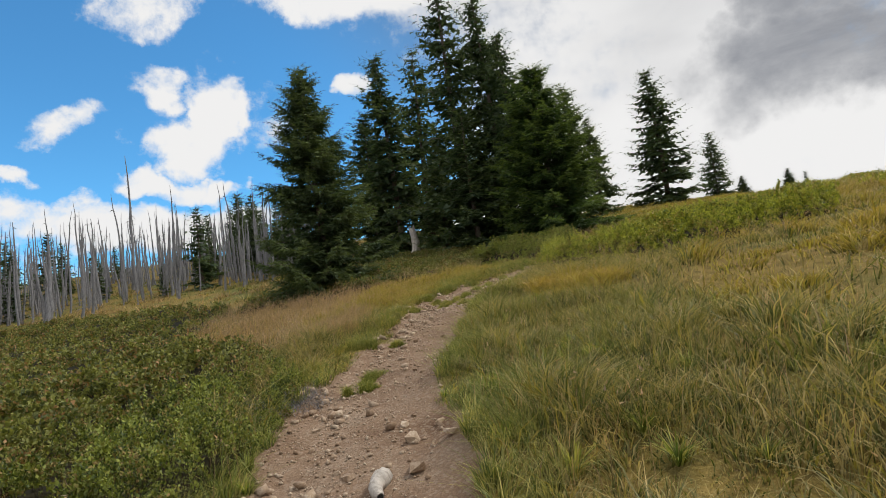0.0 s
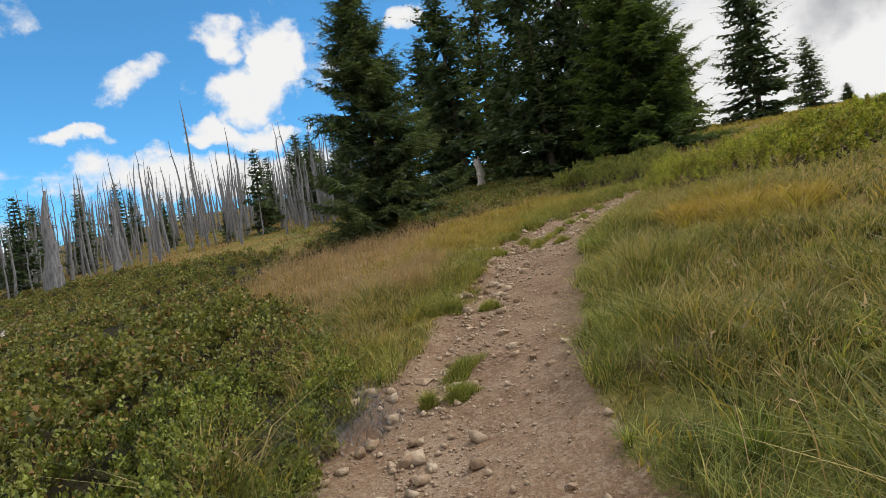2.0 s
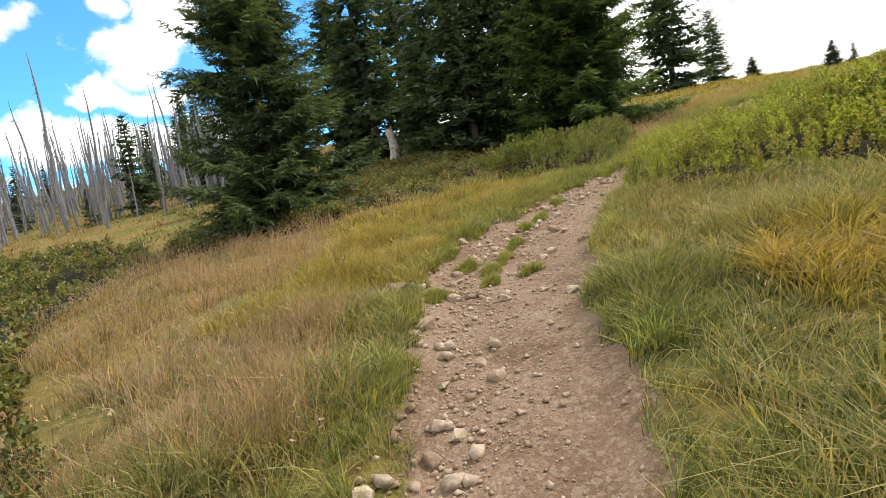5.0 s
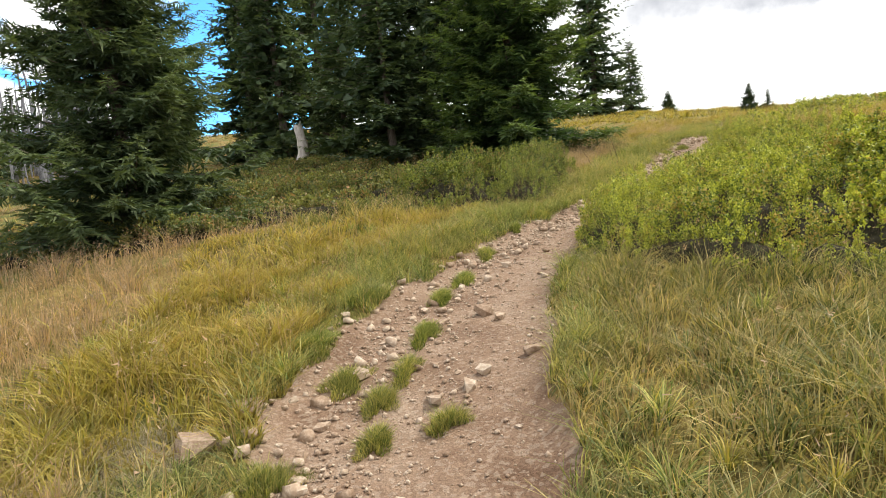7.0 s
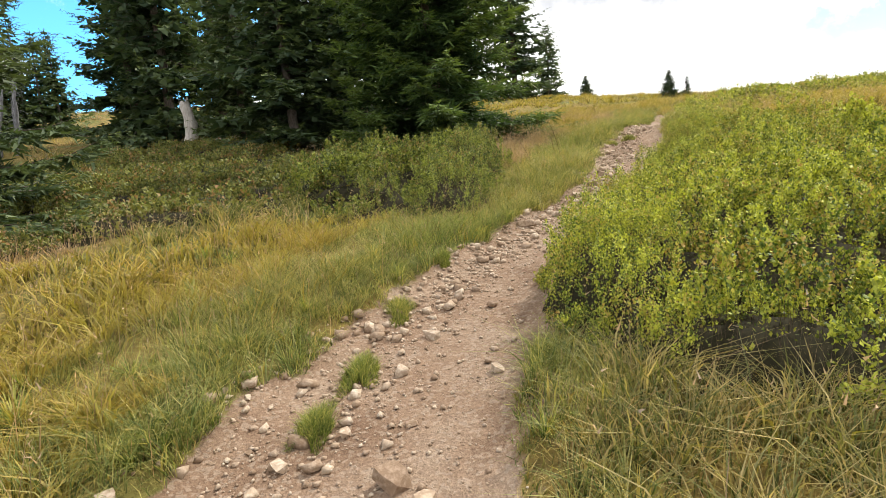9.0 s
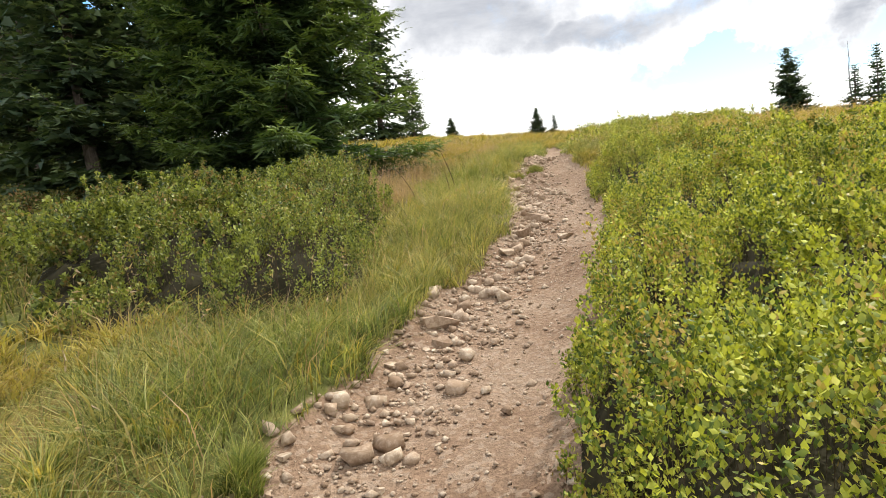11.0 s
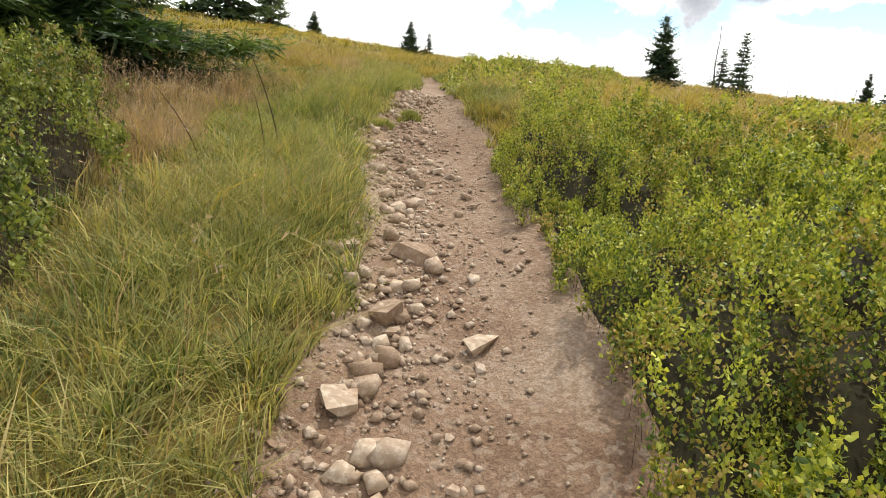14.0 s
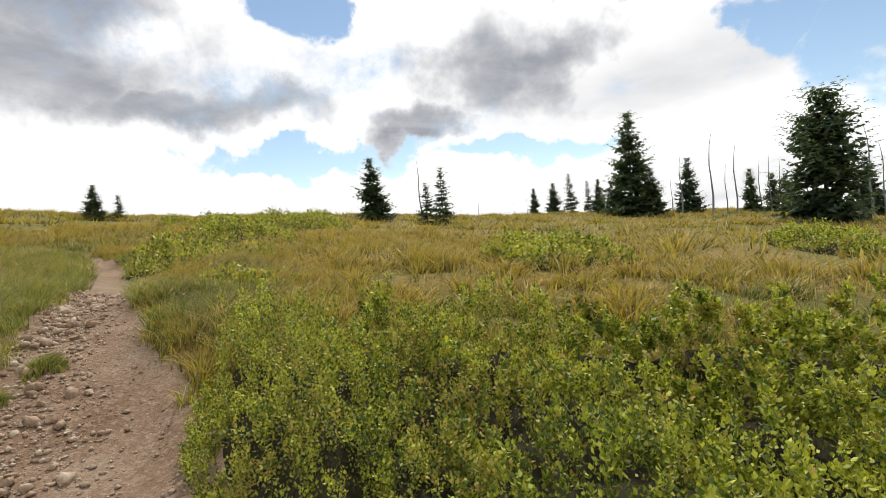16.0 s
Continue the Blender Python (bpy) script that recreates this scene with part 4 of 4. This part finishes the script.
    s /= np.linalg.norm(s, axis=1, keepdims=True) + 1e-9
    foot = p + d * (L * 0.1)[:, None]
    v = np.stack([foot - s * (w * 0.5)[:, None], foot + s * (w * 0.5)[:, None], p + d * L[:, None]], 1).reshape(-1, 3)
    f = np.arange(len(v)).reshape(-1, 3)
    crown = mesh_from("crown", v, f, np.full(len(f), 3), needles, False, np.repeat(yg, 3))
    boughs = bv.mesh("boughs", BARK) if sub > 2 else None
    return trunk, crown, boughs


def spruce(meshes, x, y, scale, label, wide=1.0, turn=0.0, group=""):
    root = tagged(new("spruce_tree"), label, "tree", group)
    root.matrix_world = pose(x, y, float(slope(x, y)) - 0.05, 0, 0, turn) @ Matrix.Diagonal((scale * wide, scale * wide, scale, 1))
    part("trunk", meshes[0], root)
    part("crown", meshes[1], root)
    if meshes[2]:
        part("bough_growth", meshes[2], root, "", "stuff")
    return root


NEAR = spruce_meshes(9.4, 3.1, 1, 0.22, 0.095, 9, 0.01, 0.8, 0.25, 0.42, 0.75, True)
EDGE = spruce_meshes(9.2, 3.3, 2, 0.22, 0.085, 11, 0.01, 0.75, 0.38, 0.42, 0.65, True, NEEDLE_LIT)
BIG = [spruce_meshes(19.0, 4.6, 3, 0.82, 0.38, 3, 0.06, 0.62, 0.35, 0.95, 0.8), spruce_meshes(16.0, 4.3, 4, 0.6, 0.33, 3, 0.01, 0.65, 0.35, 0.9, 0.9)]
FAR = [spruce_meshes(8.0, 3.0, 5, 0.3, 0.2, 2, 0.01, 0.9, 0.2, 0.75, 1.1), spruce_meshes(8.0, 2.5, 6, 0.42, 0.3, 1, 0.03, 0.85, 0.2, 0.75, 1.2), spruce_meshes(8.0, 3.0, 7, 0.3, 0.24, 2, 0.03, 0.42, 0.05, 0.85, 1.0)]

spruce(NEAR, -5.7, 24.2, 1.05, "dark green spruce standing alone at the meadow's edge", 1.0)
spruce(EDGE, 4.9, 29.0, 1.0, "spruce with bright green boughs reaching to the ground", 1.14)
for m, x, y, s, w in [(0, 0.9, 40.5, 1.04, 1.0), (1, 3.3, 38.4, 1.1, 0.8), (1, -5.0, 47.5, 1.1, 0.95), (1, 4.2, 36.0, 0.86, 0.85), (0, -2.2, 51.0, 1.0, 1.0), (1, 1.2, 34.5, 0.55, 1.25), (1, 5.7, 34.0, 0.58, 1.0), (0, -7.4, 54.0, 0.75, 0.85), (1, -7.2, 51.0, 0.85, 1.1), (1, 8.2, 38.5, 0.62, 1.1), (1, -0.8, 43.8, 0.62, 1.1)]:
    spruce(BIG[m], x, y, s, "tall old dark spruce in a dense group", w, 40 * x, "spruces in the group")


START, END = (0.25, 0.93, 1.57), (5.18, 20.11, 4.57)


def along_bearing(eye, bearing, rise, d):
    """A place d metres off on a compass bearing (from +y to the right), and the height there of a top that rises so many degrees over the eye."""
    x, y = eye[0] + d * math.sin(radians(bearing)), eye[1] + d * math.cos(radians(bearing))
    return x, y, eye[2] + d * math.tan(radians(rise)) - float(slope(x, y))


for m, bearing, rise, d, w, label in [(1, 14.0, 16.7, 60, 1.0, "dark spruce behind the dense group"), (1, 20.0, 19.6, 72, 1.15, "big dark spruce on the meadow's crest"), (1, 24.3, 12.8, 110, 1.1, "broad dark spruce on the crest beside a taller one")]:
    x, y, h = along_bearing(START, bearing, rise, d)
    spruce(BIG[m], x, y, h / 16.0, label, w, bearing * 9)


# ---- dead trees ----
def snag_meshes(height, girth, seed, stubs):
    rng = np.random.RandomState(seed)
    zs = np.linspace(-0.3, height, 9)
    axis = np.stack([np.cumsum(rng.normal(0, 0.01 * height, 9)), np.cumsum(rng.normal(0, 0.01 * height, 9)), zs], 1)
    axis[:, :2] -= axis[0, :2]
    v, q = tube(axis, girth * (1.05 - np.clip(zs, 0, None) / height) ** 0.7 * rng.uniform(0.85, 1.15, 9), 7)
    trunk = mesh_from("trunk", v, q, np.full(len(q), 4), GREY, True)
    pile = Pile(4)
    for _ in range(stubs):
        z = rng.uniform(0.1, 0.95) * height
        a, L = rng.uniform(0, 6.283), rng.uniform(0.25, 1.0) * (1.1 - z / height) + 0.15
        o = np.array([np.interp(z, zs, axis[:, 0]), np.interp(z, zs, axis[:, 1]), z])
        s = np.linspace(0, 1, 3)[:, None]
        c = o + np.array([math.cos(a), math.sin(a), -0.1]) * L * s + np.array([0, 0, -0.35 * L]) * s ** 2
        bv, bq = tube(c, 0.025 * (1.1 - s[:, 0]), 3)
        pile.add(bv, bq)
    return trunk, pile.mesh("dead_branches", GREY)


SNAGS = [snag_meshes(h, g, 200 + k, b) for k, (h, g, b) in enumerate([(8, 0.14, 30), (7, 0.15, 36), (9.5, 0.12, 16), (6, 0.18, 36), (8, 0.12, 40), (3.5, 0.3, 26), (8, 0.11, 7)])]


def snag(m, x, y, scale, tilt, turn, label="grey barkless dead spruce trunk standing upright"):
    root = tagged(new("dead_tree"), label, "dead tree", "dead trees on the slope")
    root.matrix_world = pose(x, y, float(slope(x, y)) - 0.05, tilt, 0.5 * tilt, turn) @ Matrix.Diagonal((scale, scale, scale, 1))
    part("trunk", m[0], root)
    part("dead_twig_growth", m[1], root, "", "stuff")


def build_forest():
    rng = np.random.RandomState(11)
    far = Pile(4)
    for _ in range(640):
        a, r = radians(rng.uniform(-52, -15)), rng.uniform(42, 80)
        x, y = 0.3 + r * math.sin(a), 1 + r * math.cos(a)
        if r < 46 and rng.rand() < 0.6:
            continue
        pick, scale, tilt, turn = SNAGS[rng.randint(5)], rng.uniform(0.32, 0.92), rng.normal(0, 2.5), rng.uniform(0, 360)
        if r < 62:
            snag(pick, x, y, scale, tilt, turn)
            continue
        m = np.array(pose(x, y, float(slope(x, y)) - 0.05, tilt, 0.5 * tilt, turn) @ Matrix.Scale(scale, 4))
        for me in pick[:1] if r > 70 else pick:
            v, q = np.empty(len(me.vertices) * 3, np.float32), np.empty(len(me.loops), np.int32)
            me.vertices.foreach_get("co", v)
            me.loops.foreach_get("vertex_index", q)
            far.add(v.reshape(-1, 3) @ m[:3, :3].T + m[:3, 3], q.reshape(-1, 4))
    stuff("dead_forest", far.mesh("dead_forest", GREY), "far stand of bare grey dead spruce trunks", "dead trees")
    for x, y, s in [(-27.0, 31.3, 1.45), (-24.9, 33.6, 0.62)]:
        snag(SNAGS[5], x, y, s * 1.15, 2, 40, "thick broken grey stump of a dead spruce")
    snag(SNAGS[2], -28.5, 49.0, 1.3, 1, 10, "tall thin dead spruce pole without branches")
    spruce(FAR[0], -24.0, 22.6, 0.72, "young light green spruce at the edge of the low shrubs", 1.1, 20)
    for _ in range(34):
        a, r = radians(rng.uniform(-54, -17)), rng.uniform(44, 75)
        spruce(FAR[1], 0.3 + r * math.sin(a), 1 + r * math.cos(a), rng.uniform(0.3, 0.85), "young green spruce among dead trunks", 1.0, rng.uniform(0, 360), "young spruces")
    for _ in range(16):
        a, r = radians(rng.uniform(-23, -13.5)), rng.uniform(55, 78)
        spruce(FAR[1], 0.3 + r * math.sin(a), 1 + r * math.cos(a), rng.uniform(0.75, 1.1), "dark spruce at the edge of the dead forest", 0.9, rng.uniform(0, 360), "spruces at the forest edge")


build_forest()

# trees along the crest: kind, place, height of the top, breadth
for m, x, y, top, w in [(0, 36.8, 74.6, 13.6, 1.5), (0, 26.4, 46.4, 9.1, 1.25), (1, 27.4, 45.9, 8.6, 1.4), (0, 37.8, 36.3, 10.25, 1.12), (1, 36.2, 32.1, 8.1, 1.2), (1, 37.1, 31.4, 9.0, 1.0)]:
    spruce(FAR[m], x, y, (top - float(slope(x, y))) / 8.0, "spruce standing on the meadow's crest", w, 40 * x, "spruces on the crest")
for m, bearing, rise, d, w in [(0, 79.6, 4.3, 64, 0.9), (0, 81.5, 4.6, 64, 1.1), (1, 83.1, 5.4, 66, 0.95), (1, 84.8, 4.5, 64, 0.9), (0, 85.8, 4.55, 62, 0.9), (0, 87.0, 4.0, 64, 1.1), (0, 88.9, 10.5, 50, 0.95), (0, 90.6, 5.0, 49, 1.2), (0, 93.9, 5.5, 58, 0.95), (0, 98.9, 3.8, 60, 0.9), (0, 100.6, 3.2, 62, 1.1), (0, 101.6, 3.0, 60, 1.3), (1, 102.4, 3.4, 58, 1.3), (2, 104.5, 9.6, 40, 1.0), (0, 107.2, 3.6, 54, 1.3), (1, 37.6, 5.0, 60, 1.3), (1, 46.2, 4.5, 50, 0.9), (1, 49.3, 4.6, 50, 0.9)]:
    x, y, h = along_bearing(END, bearing, rise, d)
    spruce(FAR[m], x, y, h / 8.0, "spruce standing on the meadow's crest", w, bearing * 7, "spruces on the crest")
for bearing, rise, d in [(68.4, 8.2, 36), (74.1, 4.0, 62), (77.6, 3.4, 62), (78.9, 3.8, 64), (92.3, 4.05, 56), (93.1, 5.9, 56), (95.7, 7.3, 56), (96.9, 4.5, 58), (97.7, 6.1, 58), (99.6, 4.4, 60), (100.4, 4.8, 60), (101.2, 4.2, 60), (103.2, 4.0, 58), (106.8, 4.6, 50), (107.6, 6.0, 46), (108.4, 4.6, 50)]:
    x, y, h = along_bearing(END, bearing, rise, d)
    snag(SNAGS[6], x, y, h / 8.0, -1, bearing * 9, "bare grey dead pole on the crest")


# ---- stump and fallen wood ----
def build_stump():
    x, y = -3.5, 43.6
    root = tagged(new("tree_stump"), "tall splintered pale grey stump at the spruces' foot", "stump")
    root.location = (x, y, float(slope(x, y)))
    rng = np.random.RandomState(5)
    zs = np.linspace(-0.3, 2.2, 10)
    axis = np.stack([0.12 * np.sin(zs * 1.7), 0.06 * np.cos(zs * 2.1), zs], 1)
    v, q = tube(axis, 0.34 - 0.1 * zs / 2.2 + rng.normal(0, 0.02, 10), 9)
    v[-9:, 2] += rng.uniform(-0.35, 0.45, 9)
    v[:18, :2] *= 1.35
    part("stump_wood", mesh_from("stump_wood", v, q, np.full(len(q), 4), BLEACHED, False), root)
    for k in range(3):
        z = 0.8 + 0.5 * k
        a = 2.0 + 2.1 * k
        s = np.linspace(0, 1, 4)[:, None]
        bv, bq = tube(np.array([0.1, 0, z]) + np.array([math.cos(a), math.sin(a), 0.4]) * 0.6 * s, 0.03 * (1.1 - s[:, 0]), 4)
        part("branch_stub", mesh_from("branch_stub", bv, bq, np.full(len(bq), 4), BLEACHED), root)


build_stump()


def dead_branch(x, y, length, turn, seed, label):
    """A fallen bough with upturned side branches."""
    rng = np.random.RandomState(seed)
    root = tagged(new("fallen_branch"), label, "branch", "fallen branches")
    root.matrix_world = pose(x, y, float(slope(x, y)) + 0.08, 0, 0, turn)
    s = np.linspace(0, 1, 7)[:, None]
    c = np.array([length, 0, 0.1]) * s + np.c_[np.zeros(7), 0.05 * np.sin(s * 6), 0.08 * np.sin(s * 5)]
    v, q = tube(c, 0.05 * (1.15 - s[:, 0]), 5)
    part("main_branch", mesh_from("main_branch", v, q, np.full(len(q), 4), BLEACHED), root)
    for k in range(9):
        t = 0.15 + 0.09 * k
        o, a = c[int(t * 6)], rng.uniform(-1.2, 1.2)
        L = rng.uniform(0.3, 0.9) * length * 0.45
        u = np.linspace(0, 1, 4)[:, None]
        w = o + np.array([0.5, math.sin(a) * 0.7, 0.8]) * L * u + np.array([0.2, 0, -0.2]) * L * u ** 2
        v, q = tube(w, 0.022 * (1.15 - u[:, 0]), 4)
        part("side_branch", mesh_from("side_branch", v, q, np.full(len(q), 4), BLEACHED), root)


dead_branch(-3.2, 44.2, 2.4, 10, 1, "bleached dead bough lying beside the stump")
dead_branch(-2.6, 44.8, 1.8, -30, 2, "bleached dead bough lying beside the stump")
dead_branch(-17.5, 18.6, 1.8, 20, 3, "grey dead branch lying in the low shrubs")
dead_branch(-16.8, 18.2, 1.3, 70, 4, "grey dead branch lying in the low shrubs")


def stalk(x, y, height, lean, seed):
    z = np.linspace(0, 1, 7)[:, None]
    base = np.array([x, y, float(ground_z(x, y)) - 0.02])
    c = np.array([lean[0], lean[1], 0]) * height * z ** 1.6 + np.array([0, 0, height]) * z
    v, q = tube(c, 0.007 * (1.2 - z[:, 0]), 5)
    ob = new("dry_stalk", mesh_from("dry_stalk", v, q, np.full(len(q), 4), TWIG, True))
    ob.location = base
    tagged(ob, "thin dark dry flower stalk standing in the grass", "stalk", "dry stalks")


for k, (x, y, h, lx, ly) in enumerate([(6.05, 23.75, 0.95, -0.3, 0.05), (5.8, 23.5, 0.5, -0.1, 0.1), (5.3, 23.6, 0.55, -0.5, 0.0), (5.0, 23.9, 0.4, -0.6, 0.2)]):
    stalk(x, y, h, (lx, ly), k)


def wood_piece(x, y, turn):
    """A bleached, knobbly piece of root half sunk in the path."""
    rng = np.random.RandomState(3)
    u = np.linspace(0, 1, 9)
    c = np.stack([0.5 * u - 0.25, 0.03 * np.sin(u * 7), 0.02 * np.sin(u * 4)], 1)
    v, q = tube(c, 0.055 * np.sqrt(np.sin(np.pi * (0.06 + 0.88 * u))) * rng.uniform(0.8, 1.25, 9), 8)
    ob = new("root_piece", mesh_from("root_piece", v, q, np.full(len(q), 4), BLEACHED, False))
    ob.matrix_world = pose(x, y, float(ground_z(x, y)) + 0.02, 0, -4, turn)
    tagged(ob, "bleached pale piece of root half sunk in the dirt path", "root")


wood_piece(-0.52, 4.75, 100)
